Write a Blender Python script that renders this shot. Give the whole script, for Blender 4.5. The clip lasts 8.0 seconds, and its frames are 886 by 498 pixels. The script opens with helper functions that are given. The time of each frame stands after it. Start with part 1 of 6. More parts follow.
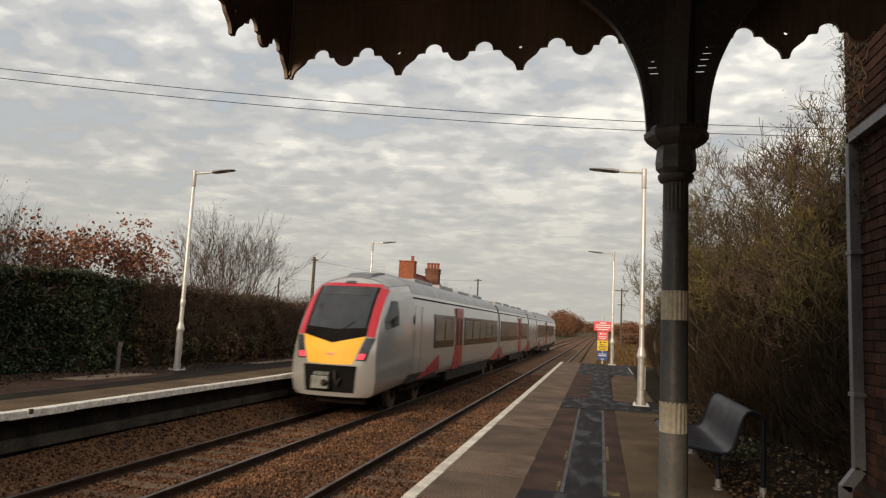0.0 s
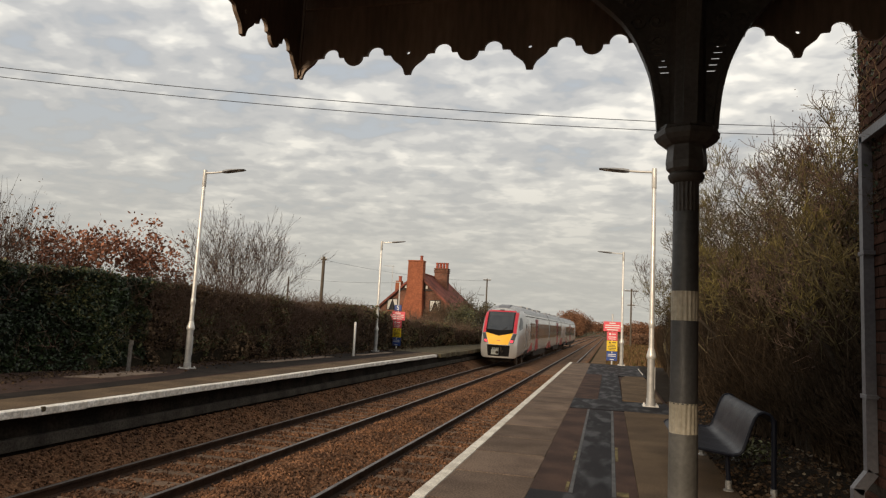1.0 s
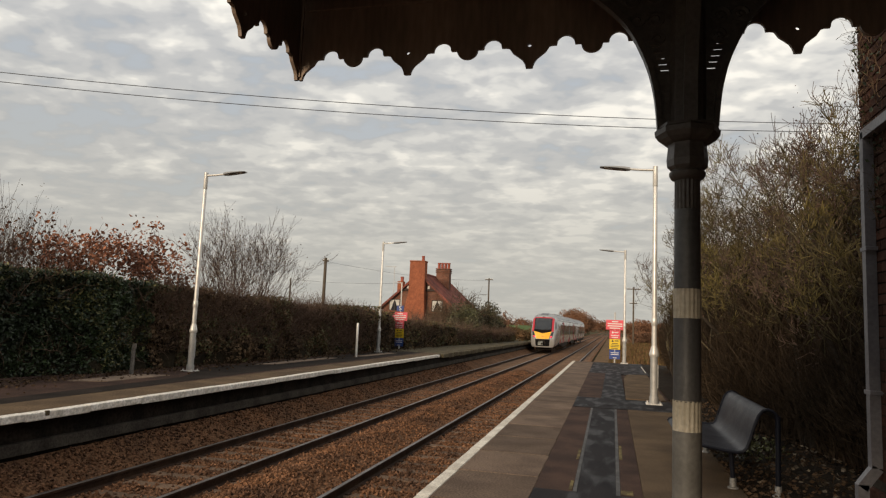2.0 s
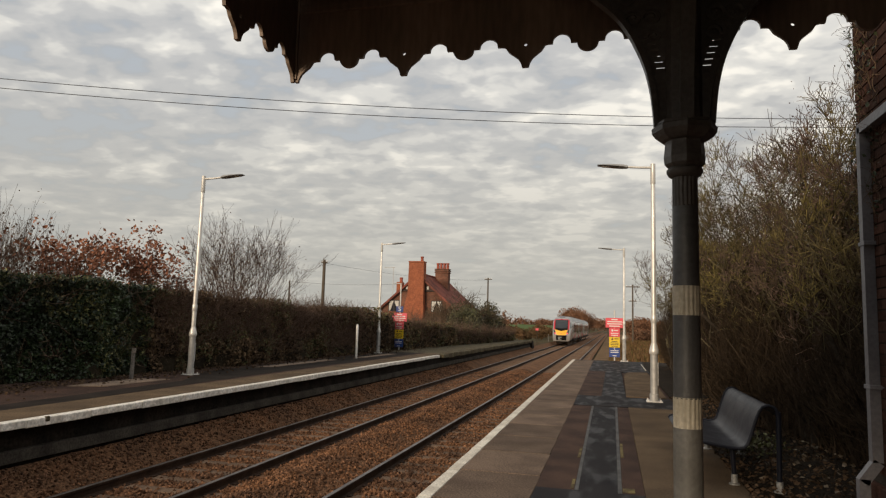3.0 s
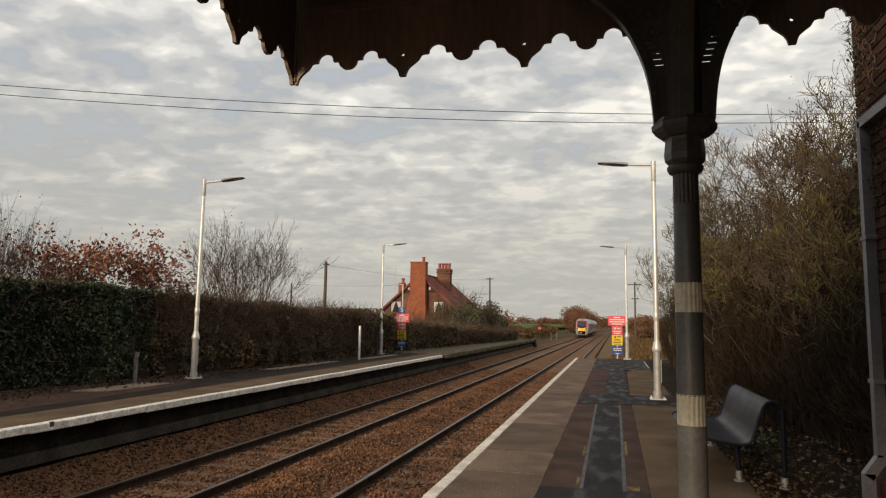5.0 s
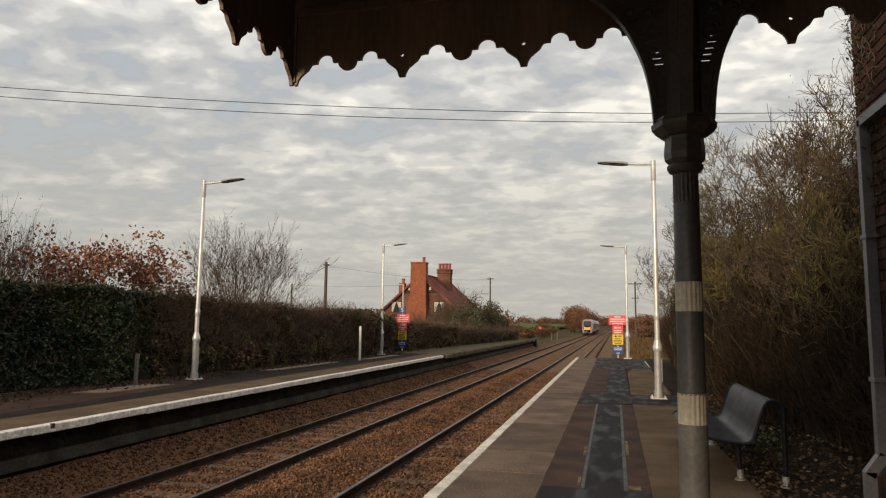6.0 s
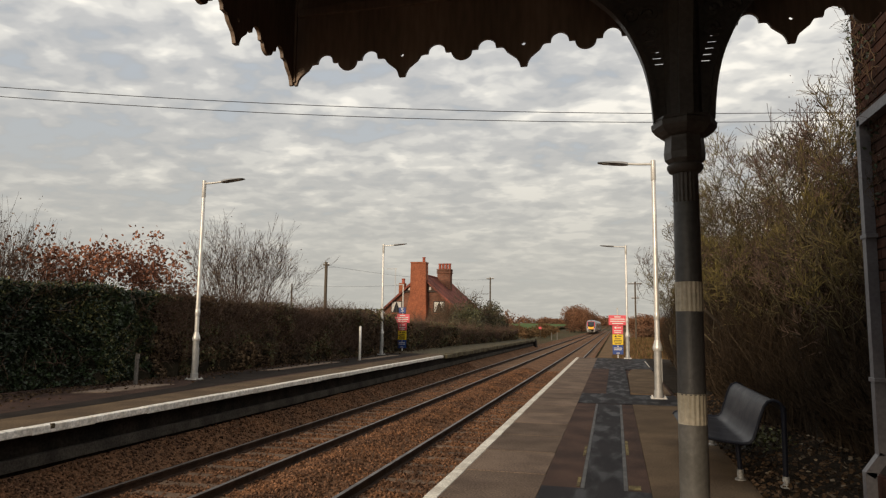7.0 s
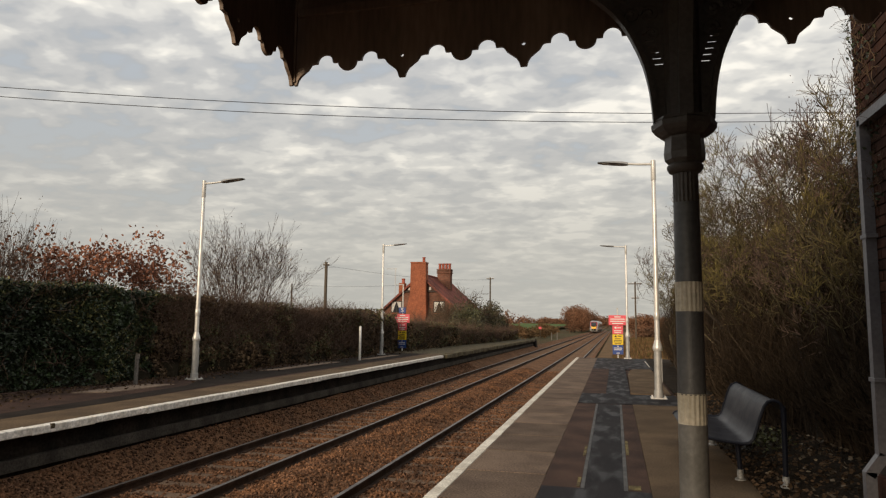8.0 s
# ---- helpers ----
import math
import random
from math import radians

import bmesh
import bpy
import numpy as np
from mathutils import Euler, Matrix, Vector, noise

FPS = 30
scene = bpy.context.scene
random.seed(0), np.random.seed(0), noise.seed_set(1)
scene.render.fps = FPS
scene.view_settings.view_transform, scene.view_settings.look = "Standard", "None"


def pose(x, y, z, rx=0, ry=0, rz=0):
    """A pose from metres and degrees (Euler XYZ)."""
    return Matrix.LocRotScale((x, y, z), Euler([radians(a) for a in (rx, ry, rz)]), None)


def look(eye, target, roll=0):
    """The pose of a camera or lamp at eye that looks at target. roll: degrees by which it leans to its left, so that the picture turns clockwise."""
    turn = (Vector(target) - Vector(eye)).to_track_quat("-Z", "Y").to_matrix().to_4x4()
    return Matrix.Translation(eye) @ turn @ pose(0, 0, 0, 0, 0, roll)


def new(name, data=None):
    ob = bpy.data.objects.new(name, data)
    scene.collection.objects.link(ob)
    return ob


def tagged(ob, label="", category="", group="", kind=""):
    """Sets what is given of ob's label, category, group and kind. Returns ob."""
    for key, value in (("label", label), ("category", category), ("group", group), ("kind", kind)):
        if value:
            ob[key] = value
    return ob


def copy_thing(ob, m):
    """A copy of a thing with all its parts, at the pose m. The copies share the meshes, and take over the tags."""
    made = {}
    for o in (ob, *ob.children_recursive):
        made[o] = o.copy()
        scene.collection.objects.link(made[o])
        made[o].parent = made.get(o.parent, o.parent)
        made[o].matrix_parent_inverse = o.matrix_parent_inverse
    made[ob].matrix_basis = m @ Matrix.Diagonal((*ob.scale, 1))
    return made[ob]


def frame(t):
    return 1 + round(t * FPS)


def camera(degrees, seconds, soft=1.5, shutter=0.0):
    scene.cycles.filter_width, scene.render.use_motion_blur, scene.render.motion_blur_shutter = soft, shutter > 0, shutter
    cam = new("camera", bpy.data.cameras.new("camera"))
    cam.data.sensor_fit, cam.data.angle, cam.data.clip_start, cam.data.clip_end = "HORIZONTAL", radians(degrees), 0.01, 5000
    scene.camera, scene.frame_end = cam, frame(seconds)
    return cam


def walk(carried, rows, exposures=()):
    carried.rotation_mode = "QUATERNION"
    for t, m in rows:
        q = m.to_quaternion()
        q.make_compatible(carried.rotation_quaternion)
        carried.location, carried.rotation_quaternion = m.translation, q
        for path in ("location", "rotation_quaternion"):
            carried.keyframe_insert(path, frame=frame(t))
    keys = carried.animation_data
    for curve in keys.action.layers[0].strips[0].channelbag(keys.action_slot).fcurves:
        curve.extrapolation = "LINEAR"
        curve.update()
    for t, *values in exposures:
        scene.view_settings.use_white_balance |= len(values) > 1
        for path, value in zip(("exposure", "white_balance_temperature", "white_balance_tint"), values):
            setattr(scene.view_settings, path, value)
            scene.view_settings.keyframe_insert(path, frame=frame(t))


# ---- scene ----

# ================= camera =================
cam = camera(67.65, 8.0, soft=1.25, shutter=0.22)
EYE = (0.0, 0.0, 1.57)


def aim(yaw, tilt, roll):
    """Yaw to the left of the line of the track, tilt upwards, roll, all in degrees."""
    a, b = radians(yaw), radians(tilt)
    way = Vector((-math.sin(a) * math.cos(b), math.cos(a) * math.cos(b), math.sin(b)))
    return look(EYE, Vector(EYE) + way, roll)


walk(cam, [
    (0.0, aim(13.669, 6.422, 2.807)), (0.3, aim(14.330, 6.380, 3.010)), (0.5, aim(14.259, 6.375, 3.050)), (1.0, aim(14.460, 6.356, 3.009)),
    (1.5, aim(14.586, 6.351, 2.780)), (3.0, aim(14.482, 6.382, 1.664)), (3.5, aim(14.488, 6.386, 1.401)),
    (4.0, aim(14.621, 6.383, 1.216)), (4.5, aim(14.615, 6.388, 1.095)), (5.8, aim(14.620, 6.410, 0.660)),
    (8.0, aim(14.620, 6.410, 0.660)),
], exposures=[(0.0, 0.10), (1.5, 0.09), (2.8, 0.0), (3.5, 0.05), (8.0, 0.05)])

# ================= world and sun =================
SUN_FROM = Vector((-0.28, -0.91, 0.30)).normalized()


def build_world():
    w = bpy.data.worlds.new("sky")
    scene.world = w
    w.use_nodes = True
    nt = w.node_tree
    nt.nodes.clear()
    N, L = nt.nodes.new, nt.links.new
    out, bg = N("ShaderNodeOutputWorld"), N("ShaderNodeBackground")
    sky = N("ShaderNodeTexSky")
    sky.sky_type = "NISHITA"
    sky.sun_disc = False
    sky.sun_elevation = math.asin(SUN_FROM.z)
    sky.sun_rotation = math.atan2(SUN_FROM.x, SUN_FROM.y)
    co, sep = N("ShaderNodeTexCoord"), N("ShaderNodeSeparateXYZ")
    L(co.outputs["Generated"], sep.inputs[0])

    def math_node(op, a, b=None, clamp=False):
        m = N("ShaderNodeMath")
        m.operation, m.use_clamp = op, clamp
        for i, q in enumerate((a, b)):
            if q is None:
                continue
            if isinstance(q, (int, float)):
                m.inputs[i].default_value = q
            else:
                L(q, m.inputs[i])
        return m.outputs[0]

    def ramp(fac, stops):
        r = N("ShaderNodeValToRGB")
        r.color_ramp.interpolation = "EASE"
        while len(r.color_ramp.elements) < len(stops):
            r.color_ramp.elements.new(0.5)
        for e, (p, c) in zip(r.color_ramp.elements, stops):
            e.position, e.color = p, (*c, 1)
        L(fac, r.inputs[0])
        return r.outputs[0]

    # a cloud layer seen in perspective: the direction divided by its height
    h = math_node("ADD", math_node("MAXIMUM", sep.outputs[2], 0.0), 0.17)
    px, py = math_node("DIVIDE", sep.outputs[0], h), math_node("DIVIDE", sep.outputs[1], h)
    comb = N("ShaderNodeCombineXYZ")
    L(px, comb.inputs[0]), L(py, comb.inputs[1])

    def cloud(scale, detail, rough, stretch, offset, warp):
        mp = N("ShaderNodeMapping")
        mp.inputs["Rotation"].default_value = (0, 0, radians(-14))
        mp.inputs["Scale"].default_value = (scale * stretch, scale, 1)
        mp.inputs["Location"].default_value = (offset, offset * 0.7, 0)
        n = N("ShaderNodeTexNoise")
        n.inputs["Scale"].default_value = 1.0
        n.inputs["Detail"].default_value, n.inputs["Roughness"].default_value = detail, rough
        n.inputs["Distortion"].default_value = warp
        L(comb.outputs[0], mp.inputs[0]), L(mp.outputs[0], n.inputs["Vector"])
        return n.outputs["Fac"]

    big = cloud(0.7, 2.0, 0.5, 0.8, 3.1, 0.2)
    mid = cloud(3.1, 3.0, 0.5, 0.80, 7.7, 0.15)
    puff = cloud(10.5, 3.0, 0.5, 0.85, 1.7, 0.2)
    mixed = math_node("ADD", math_node("MULTIPLY", big, 0.22), math_node("ADD", math_node("MULTIPLY", mid, 0.46), math_node("MULTIPLY", puff, 0.32)))
    body = ramp(mixed, [(0.41, (0.45, 0.465, 0.48)), (0.475, (0.56, 0.56, 0.555)), (0.535, (0.74, 0.725, 0.685)), (0.60, (1.02, 0.975, 0.88))])
    gap = ramp(mixed, [(0.38, (1, 1, 1)), (0.45, (0, 0, 0))])
    blue = N("ShaderNodeMixRGB")
    blue.blend_type = "ADD"
    blue.inputs["Fac"].default_value = 1.0
    dim = N("ShaderNodeMixRGB")
    dim.blend_type = "MULTIPLY"
    dim.inputs["Fac"].default_value = 1.0
    dim.inputs["Color2"].default_value = (0.09, 0.09, 0.09, 1)
    L(sky.outputs[0], dim.inputs["Color1"])
    L(dim.outputs[0], blue.inputs["Color1"])
    blue.inputs["Color2"].default_value = (0.36, 0.42, 0.48, 1)
    top = N("ShaderNodeMixRGB")
    L(math_node("MULTIPLY", gap, 0.18), top.inputs["Fac"]), L(body, top.inputs["Color1"]), L(blue.outputs[0], top.inputs["Color2"])
    # thin pale layer low over the horizon
    low = ramp(sep.outputs[2], [(0.0, (1, 1, 1)), (0.42, (0, 0, 0))])
    hz = N("ShaderNodeMixRGB")
    L(math_node("MULTIPLY", low, 0.88), hz.inputs["Fac"]), L(top.outputs[0], hz.inputs["Color1"])
    hz.inputs["Color2"].default_value = (0.465, 0.450, 0.400, 1)
    L(hz.outputs[0], bg.inputs["Color"])
    bg.inputs["Strength"].default_value = 1.0
    L(bg.outputs[0], out.inputs["Surface"])


build_world()
sun = new("sun", bpy.data.lights.new("sun", "SUN"))
sun.data.energy, sun.data.angle, sun.data.color = 2.6, radians(14), (1.0, 0.80, 0.57)
sun.matrix_world = look(SUN_FROM * 50, (0, 0, 0))

# ================= materials =================


def mat(name, c1, c2=None, rough=0.75, metal=0.0, scale=2.0, fine=45.0, amount=0.35, bump=0.25, depth=0.01,
        spread=0.0, island=0.0, coords="Object", ior=1.5, stretch=(1, 1, 1), gloss=None, wet=False):
    """A surface of two colours mixed by broad stains, with fine grain in tone and relief."""
    m = bpy.data.materials.new(name)
    m.use_nodes = True
    nt = m.node_tree
    N, L = nt.nodes.new, nt.links.new
    p = nt.nodes["Principled BSDF"]
    c2 = c2 or tuple(x * 0.7 for x in c1)
    if coords == "Object":
        co = N("ShaderNodeTexCoord").outputs["Object"]
    else:
        co = N("ShaderNodeNewGeometry").outputs["Position"]
    mp = N("ShaderNodeMapping")
    mp.inputs["Scale"].default_value = stretch
    L(co, mp.inputs[0])
    a, b = N("ShaderNodeTexNoise"), N("ShaderNodeTexNoise")
    a.inputs["Scale"].default_value, a.inputs["Detail"].default_value = scale, 4
    b.inputs["Scale"].default_value, b.inputs["Detail"].default_value = fine, 3
    L(mp.outputs[0], a.inputs["Vector"]), L(mp.outputs[0], b.inputs["Vector"])
    r = N("ShaderNodeMapRange")
    r.inputs["From Min"].default_value, r.inputs["From Max"].default_value = 0.36, 0.64
    L(a.outputs["Fac"], r.inputs["Value"])
    mix = N("ShaderNodeMixRGB")
    mix.inputs["Color1"].default_value, mix.inputs["Color2"].default_value = (*c1, 1), (*c2, 1)
    L(r.outputs[0], mix.inputs["Fac"])
    v = N("ShaderNodeMapRange")
    v.inputs["From Min"].default_value, v.inputs["From Max"].default_value = 0.3, 0.7
    v.inputs["To Min"].default_value, v.inputs["To Max"].default_value = 1 - amount, 1 + amount
    L(b.outputs["Fac"], v.inputs["Value"])
    value = v.outputs[0]
    for on, node, socket in ((spread, "ShaderNodeObjectInfo", "Random"), (island, "ShaderNodeNewGeometry", "Random Per Island")):
        if on:
            q = N("ShaderNodeMapRange")
            q.inputs["To Min"].default_value, q.inputs["To Max"].default_value = 1 - on, 1 + on
            L(N(node).outputs[socket], q.inputs["Value"])
            mul = N("ShaderNodeMath")
            mul.operation = "MULTIPLY"
            L(value, mul.inputs[0]), L(q.outputs[0], mul.inputs[1])
            value = mul.outputs[0]
    tone = N("ShaderNodeVectorMath")
    tone.operation = "SCALE"
    L(mix.outputs[0], tone.inputs[0]), L(value, tone.inputs["Scale"])
    L(tone.outputs[0], p.inputs["Base Color"])
    rr = N("ShaderNodeMapRange")
    rr.inputs["To Min"].default_value, rr.inputs["To Max"].default_value = max(0.03, rough - 0.12), min(1, rough + 0.12)
    if wet:
        # wet films lie in drawn-out patches
        rr.inputs["From Min"].default_value, rr.inputs["From Max"].default_value = 0.47, 0.62
        rr.inputs["To Min"].default_value, rr.inputs["To Max"].default_value = 0.85, 0.56
        film, fm = N("ShaderNodeTexNoise"), N("ShaderNodeMapping")
        fm.inputs["Scale"].default_value = (3.0, 0.9, 1)
        film.inputs["Scale"].default_value, film.inputs["Detail"].default_value = 1.4, 6
        L(co, fm.inputs[0]), L(fm.outputs[0], film.inputs["Vector"]), L(film.outputs["Fac"], rr.inputs["Value"])
    else:
        L(a.outputs["Fac"], rr.inputs["Value"])
    L(rr.outputs[0], p.inputs["Roughness"])
    p.inputs["Metallic"].default_value, p.inputs["IOR"].default_value = metal, ior
    p.inputs["Specular IOR Level"].default_value = (0.10 if rough > 0.78 else 0.5) if gloss is None else gloss
    if bump:
        bp = N("ShaderNodeBump")
        bp.inputs["Strength"].default_value, bp.inputs["Distance"].default_value = bump, depth
        L(b.outputs["Fac"], bp.inputs["Height"]), L(bp.outputs[0], p.inputs["Normal"])
    return m


def glow(name, colour, strength):
    m = mat(name, colour, colour, amount=0.05, bump=0)
    p = m.node_tree.nodes["Principled BSDF"]
    p.inputs["Emission Color"].default_value, p.inputs["Emission Strength"].default_value = (*colour, 1), strength
    return m


def brick_mat(name, c1, c2, mortar, scale=1.0, axis="XZ"):
    m = mat(name, c1, c2, rough=0.9)
    nt = m.node_tree
    N, L = nt.nodes.new, nt.links.new
    p = nt.nodes["Principled BSDF"]
    co, sep, comb = N("ShaderNodeTexCoord"), N("ShaderNodeSeparateXYZ"), N("ShaderNodeCombineXYZ")
    L(co.outputs["Object"], sep.inputs[0])
    add = N("ShaderNodeMath")
    L(sep.outputs[0], add.inputs[0]), L(sep.outputs[1], add.inputs[1])
    L(add.outputs[0], comb.inputs[0]), L(sep.outputs[2], comb.inputs[1])
    b = N("ShaderNodeTexBrick")
    b.inputs["Scale"].default_value = scale
    b.inputs["Brick Width"].default_value, b.inputs["Row Height"].default_value = 0.225, 0.075
    b.inputs["Mortar Size"].default_value = 0.006
    b.inputs["Color1"].default_value, b.inputs["Color2"].default_value = (*c1, 1), (*c2, 1)
    b.inputs["Mortar"].default_value = (*mortar, 1)
    L(comb.outputs[0], b.inputs["Vector"])
    n = N("ShaderNodeTexNoise")
    n.inputs["Scale"].default_value, n.inputs["Detail"].default_value = 0.8, 5
    L(co.outputs["Object"], n.inputs["Vector"])
    v = N("ShaderNodeMapRange")
    v.inputs["From Min"].default_value, v.inputs["From Max"].default_value = 0.3, 0.7
    v.inputs["To Min"].default_value, v.inputs["To Max"].default_value = 0.6, 1.3
    L(n.outputs["Fac"], v.inputs["Value"])
    tone = N("ShaderNodeVectorMath")
    tone.operation = "SCALE"
    L(b.outputs["Color"], tone.inputs[0]), L(v.outputs[0], tone.inputs["Scale"])
    L(tone.outputs[0], p.inputs["Base Color"])
    return m


M = {}
M["slab"] = mat("coping concrete", (0.158, 0.112, 0.082), (0.105, 0.075, 0.057), rough=0.9, scale=1.7, fine=55, amount=0.5, spread=0.2, coords="Position", bump=0.5, depth=0.006)
M["brown_asphalt"] = mat("worn brown asphalt", (0.080, 0.048, 0.037), (0.047, 0.031, 0.026), rough=0.92, scale=1.6, fine=75, amount=0.55, coords="Position", bump=0.6, depth=0.008)
M["dark_asphalt"] = mat("damp dark asphalt", (0.020, 0.018, 0.020), (0.010, 0.009, 0.011), rough=0.6, scale=1.3, fine=75, amount=0.6, coords="Position", bump=0.5, depth=0.006, gloss=0.18, wet=True)
M["black_asphalt"] = mat("dry black asphalt", (0.030, 0.023, 0.019), (0.017, 0.014, 0.012), rough=0.93, scale=1.5, fine=75, amount=0.5, coords="Position", bump=0.5, depth=0.006)
M["tan_asphalt"] = mat("tan gravelled asphalt", (0.142, 0.098, 0.060), (0.088, 0.062, 0.041), rough=0.93, scale=1.2, fine=75, amount=0.55, coords="Position", bump=0.6, depth=0.008)
M["seal"] = mat("grey joint sealant", (0.072, 0.068, 0.066), (0.036, 0.035, 0.035), rough=0.7, scale=5, fine=60, amount=0.4, coords="Position")
M["worn_mark"] = mat("worn yellow marking", (0.20, 0.16, 0.07), (0.07, 0.055, 0.035), rough=0.85, scale=7, fine=60, amount=0.4, coords="Position")
M["white_line"] = mat("worn white edge paint", (0.74, 0.69, 0.60), (0.52, 0.47, 0.40), rough=0.8, scale=4, fine=40, amount=0.25, coords="Position")
M["white_edge"] = mat("white coping paint", (0.80, 0.76, 0.70), (0.60, 0.55, 0.48), rough=0.75, scale=5, fine=22, amount=0.28, coords="Position", spread=0.06)
M["old_coping"] = mat("mossy old coping", (0.115, 0.098, 0.060), (0.070, 0.054, 0.036), rough=0.95, scale=2, fine=25, amount=0.4, coords="Position", depth=0.02)
M["dark_wall"] = mat("near-black platform wall", (0.030, 0.024, 0.019), (0.015, 0.013, 0.011), rough=0.95, scale=2, fine=20, amount=0.4, coords="Position")
M["paving"] = mat("pale weathered paving", (0.27, 0.20, 0.15), (0.18, 0.135, 0.105), rough=0.9, scale=2.5, fine=45, amount=0.3, coords="Position", bump=0.4, depth=0.006)
M["beam"] = mat("weathered concrete beam", (0.075, 0.066, 0.055), (0.04, 0.035, 0.03), rough=0.9, scale=2, fine=35, coords="Position")
M["ballast"] = mat("rusty ballast bed", (0.190, 0.098, 0.052), (0.125, 0.068, 0.039), rough=0.95, scale=1.2, fine=28, amount=0.6, coords="Position", bump=1.0, depth=0.05)
M["stone"] = mat("rusty ballast stone", (0.180, 0.090, 0.048), (0.092, 0.052, 0.034), rough=0.93, scale=1.0, fine=30, amount=0.35, island=0.72, coords="Position")
M["sleeper"] = mat("dusty sleeper", (0.175, 0.115, 0.078), (0.120, 0.080, 0.055), rough=0.92, scale=3, fine=40, amount=0.35, spread=0.2)
M["rail_side"] = mat("rusty rail", (0.060, 0.034, 0.022), (0.035, 0.022, 0.016), rough=0.8, metal=0.2, scale=4, fine=60, coords="Position")
M["rail_top"] = mat("worn rail head", (0.20, 0.175, 0.16), (0.11, 0.09, 0.08), rough=0.42, metal=0.85, scale=2, fine=50, amount=0.2, coords="Position")
M["ground"] = mat("rough grass and earth", (0.060, 0.062, 0.026), (0.085, 0.052, 0.028), rough=0.97, scale=0.12, fine=6, amount=0.5, coords="Position", bump=0.8, depth=0.1)
M["field"] = mat("winter wheat field", (0.085, 0.125, 0.035), (0.07, 0.10, 0.03), rough=0.95, scale=0.05, fine=2, coords="Position")
M["litter_soil"] = mat("dark leaf mould", (0.030, 0.022, 0.015), (0.018, 0.014, 0.010), rough=0.95, scale=2, fine=30, amount=0.5, coords="Position", bump=0.8, depth=0.03)
M["dead_leaf"] = mat("fallen leaves", (0.095, 0.060, 0.035), (0.045, 0.030, 0.020), rough=0.8, scale=3, fine=20, island=0.6, coords="Position", bump=0)
M["pale_leaf"] = mat("pale fallen leaf", (0.20, 0.155, 0.10), (0.11, 0.082, 0.055), rough=0.7, scale=4, fine=20, island=0.5, coords="Position", bump=0)
M["timber"] = mat("brown painted valance board", (0.27, 0.195, 0.145), (0.215, 0.158, 0.118), rough=0.6, scale=3, fine=40, amount=0.2, spread=0.12, stretch=(1, 1, 0.15))
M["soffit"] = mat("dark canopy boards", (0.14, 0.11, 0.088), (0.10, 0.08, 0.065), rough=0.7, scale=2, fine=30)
M["iron_dark"] = mat("dark brown painted iron", (0.100, 0.088, 0.078), (0.075, 0.066, 0.059), rough=0.5, scale=4, fine=50, amount=0.2, coords="Position")
M["iron_mid"] = mat("dark grey painted iron", (0.075, 0.074, 0.074), (0.060, 0.059, 0.060), rough=0.45, scale=5, fine=50, amount=0.15, coords="Position")
M["iron_light"] = mat("mid grey painted iron", (0.15, 0.145, 0.135), (0.12, 0.115, 0.105), rough=0.5, scale=6, fine=50, amount=0.15, coords="Position")
M["cream"] = mat("cream painted iron", (0.50, 0.45, 0.36), (0.40, 0.36, 0.28), rough=0.55, scale=6, fine=50, amount=0.15, coords="Position")
M["brick"] = mat("dark red brick", (0.062, 0.029, 0.020), (0.034, 0.019, 0.015), rough=0.92, scale=4, fine=50, amount=0.35, spread=0.35, coords="Position")
M["mortar"] = mat("dark mortar", (0.045, 0.037, 0.03), (0.03, 0.026, 0.021), rough=0.95, coords="Position")
M["brick_wall"] = brick_mat("brick wall", (0.085, 0.038, 0.025), (0.05, 0.026, 0.019), (0.07, 0.058, 0.046))
M["house_brick"] = brick_mat("brown red brick", (0.21, 0.088, 0.056), (0.125, 0.056, 0.040), (0.17, 0.13, 0.10))
M["stack_brick"] = mat("orange brick stack", (0.33, 0.115, 0.061), (0.27, 0.096, 0.054), rough=0.9, scale=2.2, fine=14, amount=0.3, coords="Position")
M["tile"] = mat("red clay roof tile", (0.25, 0.080, 0.058), (0.13, 0.055, 0.045), rough=0.8, scale=0.7, fine=9, amount=0.4, coords="Position", spread=0.2)
M["dark_tile"] = mat("weathered brown tile", (0.105, 0.058, 0.044), (0.060, 0.040, 0.034), rough=0.85, scale=1.2, fine=10, amount=0.4, coords="Position", spread=0.25)
M["pot"] = mat("terracotta pot", (0.38, 0.11, 0.075), rough=0.8)
M["slate"] = mat("grey slate roof", (0.055, 0.052, 0.052), (0.04, 0.038, 0.04), rough=0.7, scale=2, fine=8, coords="Position")
M["dark_timber"] = mat("dark stained timber", (0.035, 0.02, 0.015), rough=0.7)
M["curtain"] = mat("white net curtain", (0.62, 0.60, 0.56), (0.5, 0.48, 0.45), rough=0.9, scale=4, fine=20, amount=0.15)
M["pane"] = mat("dark window pane", (0.012, 0.012, 0.014), rough=0.12, amount=0.05, bump=0)
M["galv"] = mat("galvanised steel", (0.70, 0.68, 0.64), (0.58, 0.56, 0.53), rough=0.38, metal=0.35, scale=5, fine=40, amount=0.10, bump=0.05)
M["dull_galv"] = mat("dull galvanised steel", (0.46, 0.45, 0.43), (0.36, 0.352, 0.34), rough=0.5, metal=0.35, scale=5, fine=40, amount=0.12, bump=0.05)
M["lamp_head"] = mat("pale grey luminaire casing", (0.36, 0.35, 0.34), rough=0.5, metal=0.3, amount=0.1)
M["lens"] = mat("lamp lens", (0.75, 0.74, 0.70), rough=0.25, amount=0.03, bump=0)
